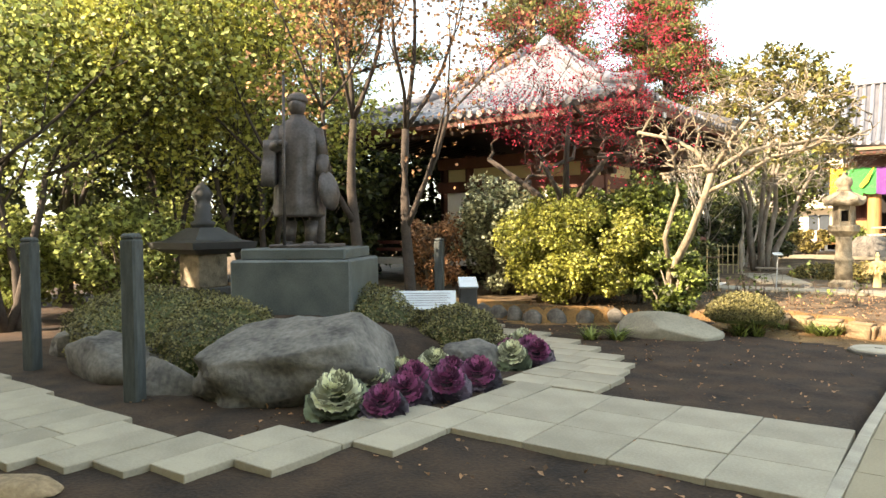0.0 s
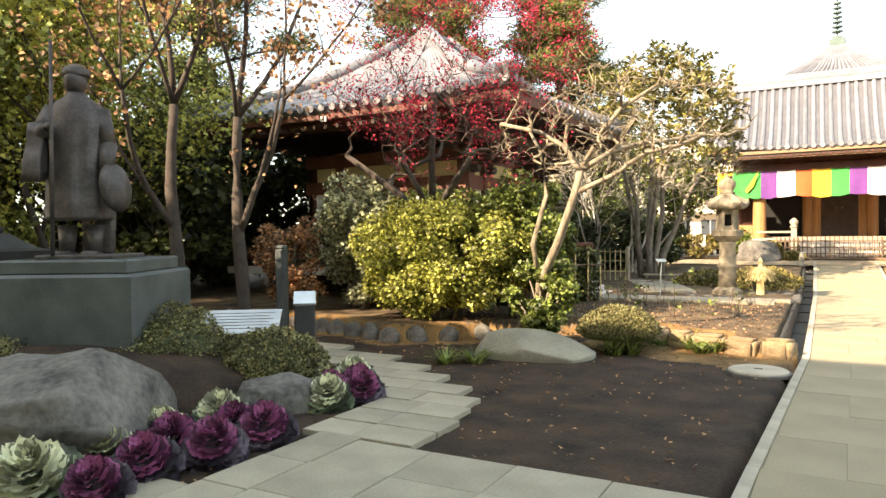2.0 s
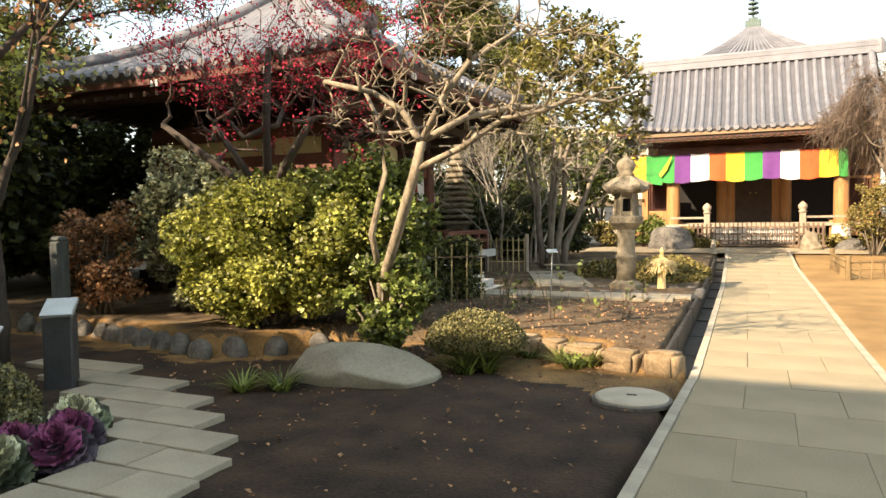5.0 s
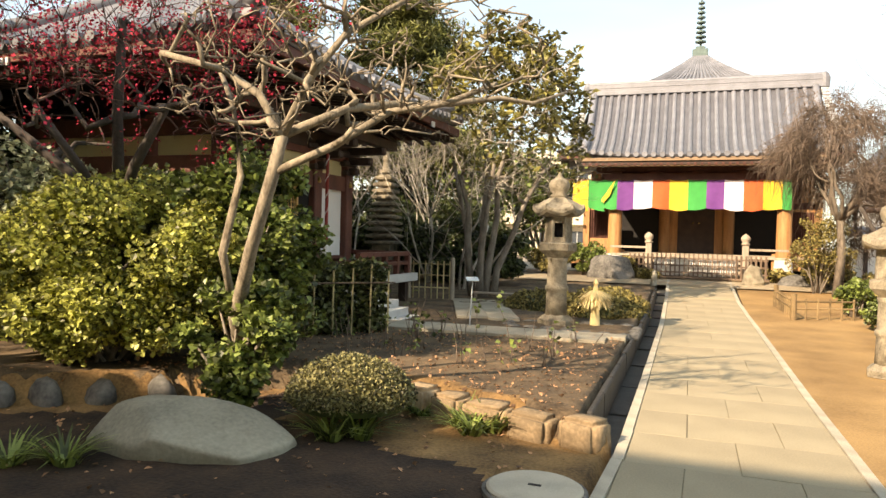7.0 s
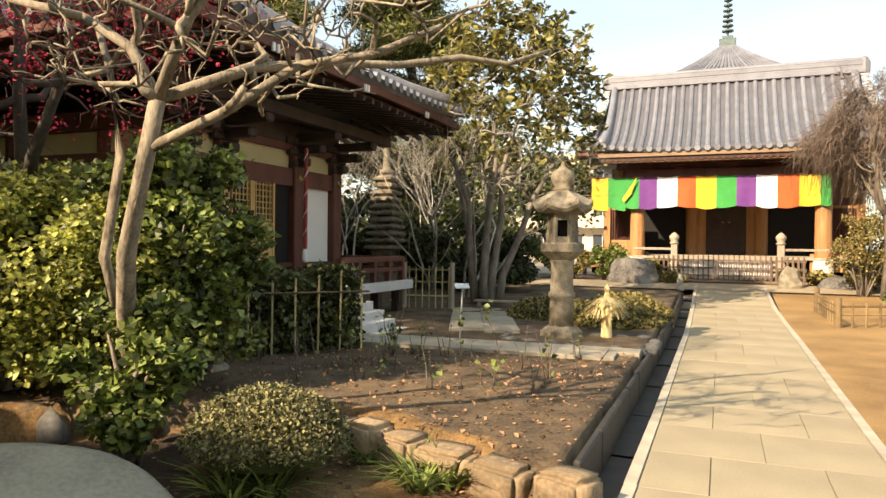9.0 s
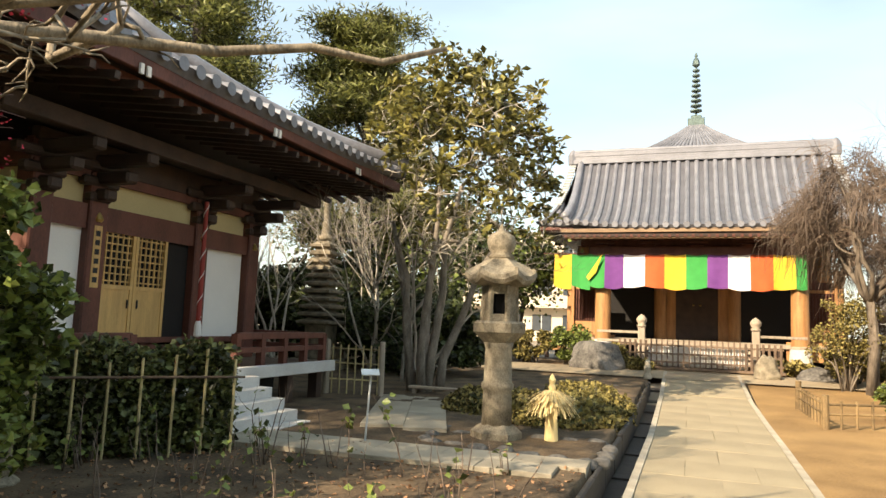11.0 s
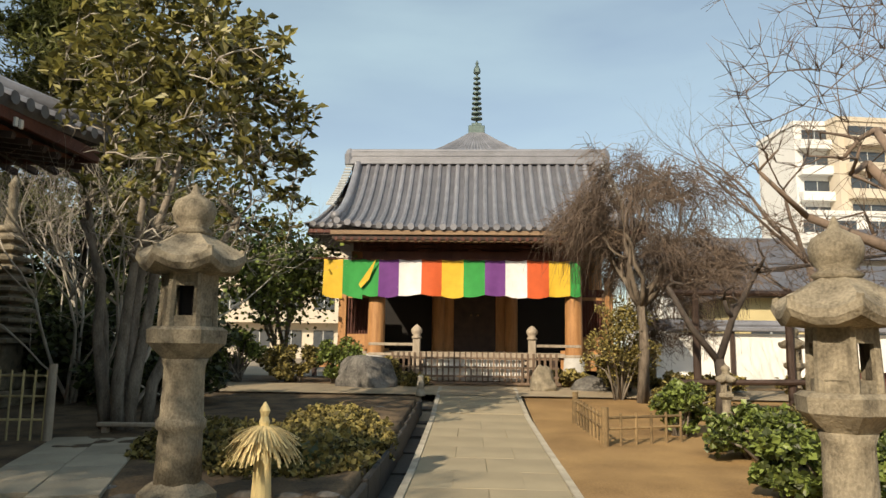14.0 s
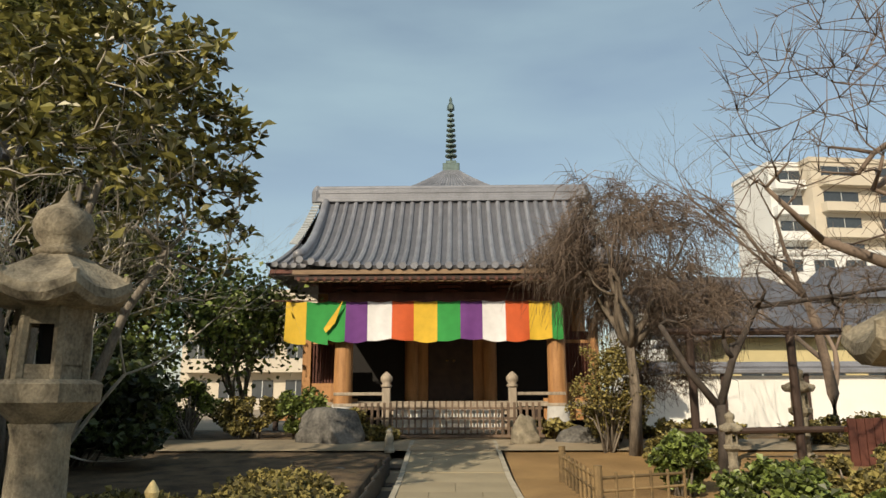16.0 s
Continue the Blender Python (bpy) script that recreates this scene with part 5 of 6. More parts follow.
# ---- main hall ----
HY = 37.6
hall = thing("main_hall", (0, HY, 0.28), "large temple hall with grey tiled roof and orange columns", "temple hall")
H0 = 0.28
part("wall", box(box(box(B(), (0, 3.5, 2.6), (10.4, 0.2, 5.2)), (-5.2, 7, 2.6), (0.2, 7.0, 5.2)), (5.2, 7, 2.6), (0.2, 7.0, 5.2)), M_redwood, hall)
part("back_wall", box(B(), (0, 10.5, 2.6), (10.4, 0.2, 5.2)), M_redwood, hall)
for x in (-3.72, 3.72):
    part("porch_column", tube(B(), (x, 0, 0.85), (x, 0, 4.5), 0.33, 0.31, 24), M_wood, hall, smooth=False)
    part("column_wrap", lathe(B(), [(0.40, 0.1), (0.42, 0.12), (0.37, 0.85), (0.35, 0.9)], 24, (x, 0, 0)), M_concrete, hall, "pale stone column base")
    part("base_stone", lathe(B(), [(0.62, 0), (0.6, 0.1), (0.45, 0.13)], 16, (x, 0, 0)), M_granite, hall)
for x in (-5.1, -1.55, 1.55, 5.1):
    part("wall_column", tube(B(), (x, 3.3, 0.8), (x, 3.3, 5.2), 0.27, 0.27, 20), M_wood, hall)
part("porch_beam", box(B(), (0, 0, 4.55), (8.6, 0.4, 0.5), bev=0.03), M_redwood, hall)
part("upper_beam", box(B(), (0, 0.2, 5.0), (9.4, 0.3, 0.35), bev=0.02), M_redwood, hall)
for x in (-3.72, -1.9, 0, 1.9, 3.72):
    br = B()
    for k in range(3):
        box(br, (x, 0.0, 4.82 + 0.16 * k), (0.5 + 0.35 * k, 0.36, 0.13), bev=0.02)
    part("bracket", br, M_redwood, hall)
part("floor_deck", box(B(), (0, 2.2, 0.9), (13.0, 3.4, 0.16), bev=0.01), M_greywood, hall)
for i in range(13):
    part("deck_post", box(B(), (-6.2 + i * 1.03, 0.7, 0.42), (0.16, 0.16, 0.84)), M_darkwood, hall)
# Solid black board: the shade below the deck, put in as colour.
part("under_deck", box(B(), (0, 2.6, 0.42), (12.4, 0.1, 0.82)), M_shade, hall, "black board standing for the shade below the deck")
for i in range(4):
    part("stair_tread", box(B(), (0, 0.25 - 0.33 * i, 0.82 - 0.2 * i), (4.6, 0.36, 0.12), bev=0.01), M_greywood, hall)
for s in (-1, 1):
    part("panel", box(B(), (s * 4.9, 0.66, 0.72), (3.2, 0.06, 0.75)), M_wood, hall)
dr = part("door", box(B(), (0, 3.34, 2.1), (1.75, 0.12, 2.5)), M_darkwood, hall, "dark closed double door")
for s in (-1, 1):
    part("pull_ring", lathe(B(), [(0.03, 0), (0.06, 0.03), (0.03, 0.06)], 8, (s * 0.14, 3.25, 2.5)), M_gold, dr, "brass door pull")
    part("door_panel", box(B(), (s * 1.22, 3.33, 2.2), (0.66, 0.1, 2.7), bev=0.01), M_wood, hall, "orange timber panel")
# Black panels stand in for the shade within the open doorways.
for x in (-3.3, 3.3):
    part("door", box(B(), (x, 3.36, 2.1), (3.0, 0.1, 2.5)), M_shade, hall, "black panel standing for the shade inside an open doorway")
for s in (-1, 1):
    for k in range(9):
        part("lattice_bar", box(B(), (s * (4.25 + k * 0.11), 1.2, 2.35), (0.045, 0.06, 1.5)), M_redwood, hall)
    part("lattice_frame", box(box(B(), (s * 4.7, 1.2, 1.58), (1.1, 0.09, 0.12)), (s * 4.7, 1.2, 3.12), (1.1, 0.09, 0.12)), M_wood, hall)
    part("bay_panel", box(B(), (s * 4.7, 1.2, 1.24), (1.1, 0.08, 0.56), bev=0.01), M_wood, hall)
    part("side_wall", box(B(), (s * 4.7, 1.35, 2.2), (1.1, 0.08, 2.6)), M_redwood, hall)
    part("side_post", box(B(), (s * 5.25, 1.2, 2.4), (0.3, 0.3, 3.1)), M_wood, hall)
# roof
EV, RD = 5.5, 9.75
at = tiled_slope(hall, (-5.25, -1.55, EV), (5.25, -1.55, EV), (5.75, 5.8, RD), (-5.75, 5.8, RD), 27, sag=0.95, rise=0.11, rows=8)
tiled_slope(hall, (6.6, 13.2, EV), (-6.6, 13.2, EV), (-5.95, 5.8, RD), (5.95, 5.8, RD), 10, sag=1.25, rise=0.10, rows=6)
for s in (-1, 1):
    # the main roof's corner stands back beside the porch roof
    q0, q1, q2, q3 = (s * 6.55, 0.35, EV + 0.42), (s * 5.15, 0.25, EV + 0.36), (s * 5.6, 4.4, EV + 2.62), (s * 5.95, 4.4, EV + 2.62)
    tiled_slope(hall, *((q0, q1, q2, q3) if s < 0 else (q1, q0, q3, q2)), 4, sag=0.18, rise=0.10, rows=5)
    tiled_slope(hall, (s * 6.75, 0.3 if s > 0 else 12.2, EV + 0.36), (s * 6.75, 12.2 if s > 0 else 0.3, EV + 0.36), (s * 5.8, 9.6 if s > 0 else 2.6, EV + 1.7), (s * 5.8, 2.6 if s > 0 else 9.6, EV + 1.7), 20, sag=0.3, rise=0.10, rows=4)
    part("wing_eave", box(B(), (s * 5.85, 0.5, EV + 0.16), (1.5, 0.14, 0.16), bev=0.01), M_redwood, hall)
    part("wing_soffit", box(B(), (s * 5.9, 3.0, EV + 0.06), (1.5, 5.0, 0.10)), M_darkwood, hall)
    g = B()
    v = [g.verts.new(p) for p in ((s * 5.75, 1.6, EV + 1.5), (s * 5.75, 10.0, EV + 1.5), (s * 5.75, 5.8, RD))]
    g.faces.new(v)
    bmesh.ops.solidify(g, geom=g.faces[:], thickness=0.1)
    part("gable", g, M_plaster, hall)
    pts = [at(0.0 if s < 0 else 1.0, k / 8) for k in range(9)]
    part("descending_ridge", limbs([[(p + Vector((-s * 0.12, 0, 0.12)), 0.17) for p in pts]], 10), M_tile, hall)
    for k in range(16):
        p = at(0.0 if s < 0 else 1.0, 0.42 + 0.57 * (k + 0.5) / 16)
        part("verge_tile", box(B(), (s * 6.02, p.y, p.z + 0.06), (0.34, 0.22, 0.08), rx=24), M_pale, hall, "pale verge tile")
    part("ridge_end", lathe(B(), [(0.24, 0.0), (0.26, 0.5), (0.16, 0.72), (0.05, 0.8)], 8, (s * 6.05, 5.8, RD)), M_tile, hall)
ridge(hall, (-6.0, 5.8, RD + 0.1), (6.0, 5.8, RD + 0.1), 0.45, 0.6, "main_ridge")
part("eave_board", box(box(B(), (0, -1.42, EV - 0.20), (10.6, 0.12, 0.16), bev=0.01), (0, -1.25, EV - 0.42), (10.3, 0.14, 0.18), bev=0.01), M_eave, hall, "pale weathered eave boards")
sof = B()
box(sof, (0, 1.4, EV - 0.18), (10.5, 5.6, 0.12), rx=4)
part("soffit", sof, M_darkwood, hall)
for i in range(36):
    part("rafter", box(B(), (-5.1 + i * 10.2 / 35, -0.1, EV - 0.33), (0.10, 2.6, 0.12), rx=4), M_redwood, hall)
# pyramid roof and finial behind
PY, PZ = 13.0, 13.5
for q in range(4):
    m = Matrix.Translation((0, PY, 0)) @ Matrix.Rotation(math.pi / 2 * q, 4, "Z")
    e = [m @ Vector(p) for p in ((-4.0, -4.0, 10.75), (4.0, -4.0, 10.75), (0.3, -0.3, PZ), (-0.3, -0.3, PZ))]
    tiled_slope(hall, *e, 24 if q == 0 else 6, sag=0.3, rise=0.09, rows=5)
part("upper_tower", box(B(), (0, PY, 8.2), (6, 6, 5.0)), M_redwood, hall)
fin = part("finial", box(box(B(), (0, PY, PZ + 0.15), (0.95, 0.95, 0.5), bev=0.03), (0, PY, PZ + 0.48), (0.6, 0.6, 0.25), bev=0.03), M_copper, hall, "green bronze ringed spire")
part("mast", tube(B(), (0, PY, PZ + 0.4), (0, PY, PZ + 4.4), 0.07, 0.03, 8), M_copper, fin)
for i in range(9):
    r = 0.34 - 0.017 * i
    part("ring", lathe(B(), [(r * 0.55, 0), (r, 0.05), (r, 0.13), (r * 0.55, 0.18)], 14, (0, PY, PZ + 0.85 + 0.31 * i)), M_copper, fin)
part("flame", lathe(B(), [(0.05, 0), (0.22, 0.15), (0.2, 0.4), (0.07, 0.65), (0.1, 0.75), (0.02, 0.95)], 6, (0, PY, PZ + 3.6)), M_copper, fin)

# five-colour banner
bn = thing("festival_banner", (0, HY - 0.42, 0), "five-coloured striped cloth banner hung under the porch eave", "banner")
part("cord", tube(B(), (-6.2, 0, 4.74), (4.2, 0, 4.74), 0.02, 0.02, 6), M_redwood, bn)
xs = [-5.72, -5.0, -4.2, -3.62, -2.86, -2.0, -1.24, -0.42, 0.38, 1.15, 1.95, 2.77, 3.55, 3.92]
cl = [C_YEL, C_GRN, C_GRN, C_PUR, C_WHT, C_RED, C_YEL, C_GRN, C_PUR, C_WHT, C_RED, C_YEL, C_GRN]
for k in range(13):
    V, F = [], []
    NX, NZ = 10, 10
    for j in range(NZ + 1):
        for i in range(NX + 1):
            u, v = i / NX, j / NZ
            x = xs[k] + (xs[k + 1] - xs[k]) * u
            sagz = 0.05 * math.sin(math.pi * u)
            V.append((x, -0.10 * v * math.sin(3.1 * x + 1.2) - 0.05 * v * v + 0.02 * math.sin(9 * x) * v, 4.72 - 1.36 * v - sagz - (0.18 if k < 2 else 0.0) * u * v + 0.05 * math.sin(2.3 * x) * v))
    for j in range(NZ):
        for i in range(NX):
            q = j * (NX + 1) + i
            F.append((q, q + 1, q + NX + 2, q + NX + 1))
    part("stripe", raw(V, F, True), cl[k], bn, {C_YEL: "yellow cloth", C_GRN: "green cloth", C_PUR: "purple cloth", C_WHT: "white cloth", C_RED: "orange-red cloth"}[cl[k]])
V = [(-4.35, -0.16, 3.75), (-3.7, -0.2, 4.72), (-3.95, -0.18, 3.95), (-4.25, -0.22, 3.6)]
part("blown_corner", raw(V, [(0, 1, 2), (0, 2, 3)]), C_YEL, bn, "blown yellow flap")

# picket fence and newel posts before the hall
FY = 34.9
fc = thing("picket_fence", (0, FY, 0.25), "low brown timber picket fence across the hall's steps", "fence")
for i in range(30):
    x = -2.75 + i * 0.19
    pale = -1.75 < x < 1.55
    part("picket", box(B(), (x, 0, 0.55 + (0.03 if pale else -0.02)), (0.055 if pale else 0.085, 0.04, 1.0), bev=0.006), M_brownwood, fc)
for z in (0.25, 0.55, 0.85):
    part("rail", box(B(), (0, 0.04, z), (5.7, 0.05, 0.07)), M_brownwood, fc)
part("sill", box(B(), (0, 0, 0.03), (5.8, 0.12, 0.08)), M_brownwood, fc)
cloth = thing("white_slat_screen", (0, FY + 0.2, 0.22), "white screen boards behind the fence's middle", "screen")
for i in range(16):
    part("board", box(B(), (-1.62 + i * 0.215, 0, 0.52), (0.205, 0.03, 0.78)), M_plaster, cloth)
for s in (-1, 1):
    nw = thing("newel_post", (s * 2.02, FY + 0.9, 0.14), "pale timber newel post with carved onion cap", "post", "newel posts")
    part("shaft", box(B(), (0, 0, 0.8), (0.26, 0.26, 1.6), bev=0.02), M_greywood, nw)
    part("cap", lathe(B(), [(0.16, 1.6), (0.19, 1.66), (0.12, 1.72), (0.19, 1.82), (0.2, 1.92), (0.12, 2.02), (0.02, 2.1)], 14), M_greywood, nw, smooth=True)
    for z in (1.05, 1.4):
        part("rail", box(B(), (s * 0.9, 0, z), (1.6, 0.1, 0.1), bev=0.01), M_greywood, nw)
rock("hall_boulder", (-2.55, 28.9, 0.4), (1.6, 0.95, 1.0), 401, M_rock, "tall dark pointed boulder before the hall", "hall boulders", rough=0.3, sub=4)
rock("hall_boulder", (1.68, 28.6, 0.42), (0.75, 0.5, 0.7), 402, M_granite, "pale rough boulder by the fence", "hall boulders", rough=0.3, sub=4)
rock("hall_boulder", (2.9, 29.0, 0.4), (1.4, 0.75, 0.45), 403, M_rock, "low wide boulder by the fence", "hall boulders", rough=0.25, sub=4)
mk = thing("stone_marker", (-1.12, 27.6, 0.40), "small pale carved stone marker by the walkway", "marker")
mk.scale = (0.62, 0.62, 0.5)
part("body", lathe(B(), [(0.17, 0), (0.18, 0.1), (0.13, 0.3), (0.14, 0.55), (0.10, 0.75), (0.12, 0.85), (0.05, 0.95)], 12), M_kerb, mk)


# the hall and what hangs and stands before it are drawn large: set them down at true size on the rising ground
HALL_SIZE, HALL_SITE = 0.75, Vector((0.07, 3.28, 0.395))
for ob in [hall, bn, fc, cloth] + [o for o in scene.collection.objects if o.name.startswith("newel_post")]:
    ob.location = HALL_SITE + ob.location * HALL_SIZE
    ob.scale = (HALL_SIZE, HALL_SIZE, HALL_SIZE)


# ---- side hall ----
SX, SY = -9.6, 17.25
sh = thing("side_hall", (SX, SY, 0.15), "small red-brown temple hall with tiled pyramid roof", "temple hall")
h = 2.12
VX, VY = 3.75, 2.42
WALL = [(h, 0, 90), (0, -h, 0), (-h, 0, 90), (0, h, 0)]
for x, y, rz in WALL:
    part("wall", box(B(), (x, y, 2.1), (2 * h, 0.12, 2.7), rz=rz), M_cream, sh, "cream plaster wall")
cols = (-h, -1.28, 0.75, h)
for c in cols:
    for x, y in ((h, c), (-h, c), (c, -h), (c, h)):
        part("column", tube(B(), (x, y, 0.3), (x, y, 3.5), 0.15, 0.15, 14), M_redwood, sh)
for x, y, rz in WALL:
    k = Vector((x, y, 0)).normalized() * 0.08
    for z, hh in ((0.92, 0.2), (1.05, 0.1), (2.66, 0.30), (3.3, 0.3)):
        part("beam", box(B(), (x + k.x, y + k.y, z), (2 * h + 0.3, 0.16, hh), rz=rz, bev=0.01), M_redwood, sh)
for c, wd in ((-1.7, 0.68), (1.43, 1.0)):
    part("white_panel", box(B(), (h + 0.06, c, 1.8), (0.05, wd, 1.45)), M_plaster, sh, "white plaster panel")
    part("white_panel", box(B(), (c, -h - 0.06, 1.8), (wd, 0.05, 1.45)), M_plaster, sh, "white plaster panel")
# Near-black panel paints the shade inside the doorway.
part("dark_doorway", box(B(), (h + 0.05, -0.25, 1.75), (0.04, 1.9, 1.55)), M_shade, sh, "black panel standing for the shade inside the doorway behind the leaves")
for c in (-h, -1.28, 0.75, h):
    for q in range(3):
        part("bracket_arm", box(B(), (h + 0.22 + 0.16 * q, c, 2.95 + 0.22 * q), (0.36 + 0.32 * q, 0.20, 0.16), bev=0.03), M_darkwood, sh)
        part("bracket_arm", box(B(), (h + 0.16, c, 2.92 + 0.2 * q), (0.16, 0.34 + 0.24 * q, 0.13), bev=0.03), M_darkwood, sh)
    part("square_post", box(B(), (h + 0.06, c, 1.75), (0.30, 0.30, 3.0), bev=0.02), M_redwood, sh)
part("purlin", box(B(), (h + 0.75, 0, 3.62), (0.2, 2 * h + 2.2, 0.2), bev=0.01), M_darkwood, sh)
part("head_board", box(B(), (h + 0.1, 0, 3.45), (0.14, 2 * h + 0.2, 0.36), bev=0.01), M_darkwood, sh)
# pair of lattice door leaves, standing a little open
for k, y in enumerate((-0.86, -0.24)):
    lf = part("door_leaf", box(B(), (h + 0.12, y, 1.38), (0.04, 0.6, 0.78)), M_doorwood, sh, "pale cedar door leaf")
    for dy in (-0.28, 0.28):
        part("stile", box(B(), (h + 0.13, y + dy, 1.75), (0.05, 0.05, 1.6)), M_doorwood, lf)
    for z in (0.98, 1.78, 2.53):
        part("cross_rail", box(B(), (h + 0.132, y, z), (0.05, 0.6, 0.06)), M_doorwood, lf)
    for i in range(5):
        part("lattice_bar", box(B(), (h + 0.125, y - 0.19 + i * 0.095, 2.15), (0.022, 0.018, 0.74)), M_doorwood, lf)
    for i in range(7):
        part("lattice_bar", box(B(), (h + 0.125, y, 1.86 + i * 0.1), (0.02, 0.56, 0.018)), M_doorwood, lf)
    part("handle", tube(B(), (h + 0.16, y + (0.22 if k == 0 else -0.22), 1.5), (h + 0.16, y + (0.22 if k == 0 else -0.22), 1.62), 0.012, 0.012, 6), M_ink, lf, "black iron handle")
# veranda, white edge slab, rails
part("veranda_deck", box(B(), (0, -0.5, 0.70), (2 * VX, 2 * VY + 1.0, 0.10), bev=0.01), M_brownwood, sh)
part("veranda_edge", box(B(), (VX + 0.05, -0.5, 0.68), (0.14, 2 * VY + 1.05, 0.17), bev=0.01), M_concrete, sh, "white stone veranda edge")
part("veranda_edge", box(B(), (0, -VY - 1.05, 0.68), (2 * VX, 0.14, 0.17), bev=0.01), M_concrete, sh, "white stone veranda edge")
for k in range(6):
    part("deck_post", box(B(), (VX - 0.12, -2.2 + k * 0.88, 0.3), (0.16, 0.16, 0.6)), M_darkwood, sh)
    part("deck_post", box(B(), (-3.2 + k * 1.3, -VY + 0.1, 0.3), (0.16, 0.16, 0.6)), M_darkwood, sh)
# Black block fills in the shade below the veranda.
part("under_deck", box(B(), (0, 0, 0.32), (2 * h + 1.4, 2 * h + 0.2, 0.62)), M_shade, sh, "black block standing for the shade below the veranda")
for y0, y1 in ((-0.02, 2.35), (-3.35, -1.95)):
    for z in (0.98, 1.18):
        part("veranda_rail", box(B(), (VX - 0.1, (y0 + y1) / 2, z), (0.09, y1 - y0, 0.10 if z > 1.1 else 0.08), bev=0.01), M_redwood, sh)
    for k in range(5):
        part("rail_post", box(B(), (VX - 0.1, y0 + (y1 - y0) * k / 4, 0.98), (0.10, 0.10, 0.46)), M_redwood, sh)
for z in (0.98, 1.18):
    part("veranda_rail", box(B(), (0, -VY - 0.9, z), (2 * VX - 0.2, 0.09, 0.09), bev=0.01), M_redwood, sh)
    part("veranda_rail", box(B(), (0, VY - 0.1, z), (2 * VX - 0.2, 0.09, 0.09), bev=0.01), M_redwood, sh)
for i in range(5):
    part("stair_step", box(B(), (VX + 0.22 + 0.205 * i, -1.0, (0.66 - 0.13 * i) / 2), (0.21, 1.95, 0.66 - 0.13 * i), bev=0.008), M_concrete, sh, "white stone step")
# bell rope in red and white twists
rp = part("bell_rope", lathe(B(), [(0.03, 1.35), (0.035, 1.4), (0.03, 3.1)], 10, (h + 0.75, 0.12, 0)), plain("rope_red", (0.30, 0.045, 0.035)), sh, "red and white twisted bell rope")
tw_bm = B()
for i in range(60):
    a, b = i * 0.55, (i + 1) * 0.55
    tube(tw_bm, (h + 0.75 + 0.028 * math.cos(a), 0.12 + 0.028 * math.sin(a), 1.4 + i * 0.0283), (h + 0.75 + 0.028 * math.cos(b), 0.12 + 0.028 * math.sin(b), 1.4 + (i + 1) * 0.0283), 0.009, 0.009, 5)
part("white_strand", tw_bm, M_plaster, rp)
part("tassel", lathe(B(), [(0.02, 1.40), (0.05, 1.30), (0.055, 1.15), (0.02, 1.13)], 10, (h + 0.75, 0.12, 0)), M_plaster, rp)
part("name_board", box(B(), (h + 0.2, -1.28, 2.15), (0.03, 0.13, 0.8)), M_doorwood, sh, "narrow golden board with writing")
for k in range(6):
    part("character_bar", box(B(), (h + 0.218, -1.28, 2.45 - 0.12 * k), (0.004, 0.07, 0.07)), M_ink, sh)
for y in (-1.28, 0.75, h):
    part("gold_fitting", lathe(B(), [(0.05, 0), (0.07, 0.03), (0.04, 0.1), (0.01, 0.14)], 8, (h + 0.19, y, 2.6)), M_gold, sh, "gilt beam fitting")
# eaves and roof
e = 4.25
EZ, AZ = 4.22, 6.5
for q in range(4):
    m = Matrix.Rotation(math.pi / 2 * q, 4, "Z")
    pts = [m @ Vector(p) for p in ((-e, -e, EZ), (e, -e, EZ), (0.35, -0.35, AZ), (-0.35, -0.35, AZ))]
    ats = tiled_slope(sh, *pts, 30, sag=0.6, rise=0.075, rows=6)
    part("fascia", box(box(B(), (0, -e + 0.12, EZ - 0.16), (2 * e - 0.2, 0.08, 0.18), bev=0.01), (0, -e + 0.4, EZ - 0.28), (2 * e - 0.7, 0.1, 0.12)), M_redwood, sh).matrix_local = m
    for k in range(26):
        x = -e + 0.4 + k * (2 * e - 0.8) / 25
        part("rafter", box(B(), (x, -e + 0.85, EZ - 0.30), (0.07, 1.5, 0.08), rx=7), M_darkwood, sh).matrix_local = m
        if k % 8 == 4:
            for dx in (-0.05, 0.05):
                part("white_rafter_end", box(B(), (x + dx, -e + 0.06, EZ - 0.24), (0.05, 0.03, 0.11)), M_plaster, sh, "white-painted rafter end").matrix_local = m
    part("hip_ridge", limbs([[(ats(0, k / 8) + Vector((0, 0, 0.13)), 0.15) for k in range(9)]], 10), M_tile, sh)
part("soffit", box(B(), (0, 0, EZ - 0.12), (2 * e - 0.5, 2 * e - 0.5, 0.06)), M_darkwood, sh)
part("roof_crown", lathe(B(), [(0.6, AZ - 0.1), (0.6, AZ + 0.1), (0.4, AZ + 0.16), (0.3, AZ + 0.3), (0.2, AZ + 0.4), (0.02, AZ + 0.55)], 12), M_tile, sh)


# ---- low yard fence, wall and town beyond ----
yf = thing("bamboo_yard_fence", (0, 0, 0.05), "low split-bamboo fence with stout end posts", "fence")
for a, b, cnt in (((2.05, 22.4), (1.95, 24.8), 10), ((2.05, 22.4), (3.3, 22.9), 6)):
    for k in range(cnt):
        x, y = a[0] + (b[0] - a[0]) * k / (cnt - 1), a[1] + (b[1] - a[1]) * k / (cnt - 1)
        part("stake", tube(B(), (x, y, 0), (x, y, 0.38 + gz(y)), 0.022, 0.022, 8), M_oldbamboo, yf)
    for z in (0.16, 0.32):
        part("rail", tube(B(), (a[0], a[1], z + gz(a[1])), (b[0], b[1], z + gz(b[1])), 0.02, 0.02, 8), M_oldbamboo, yf)
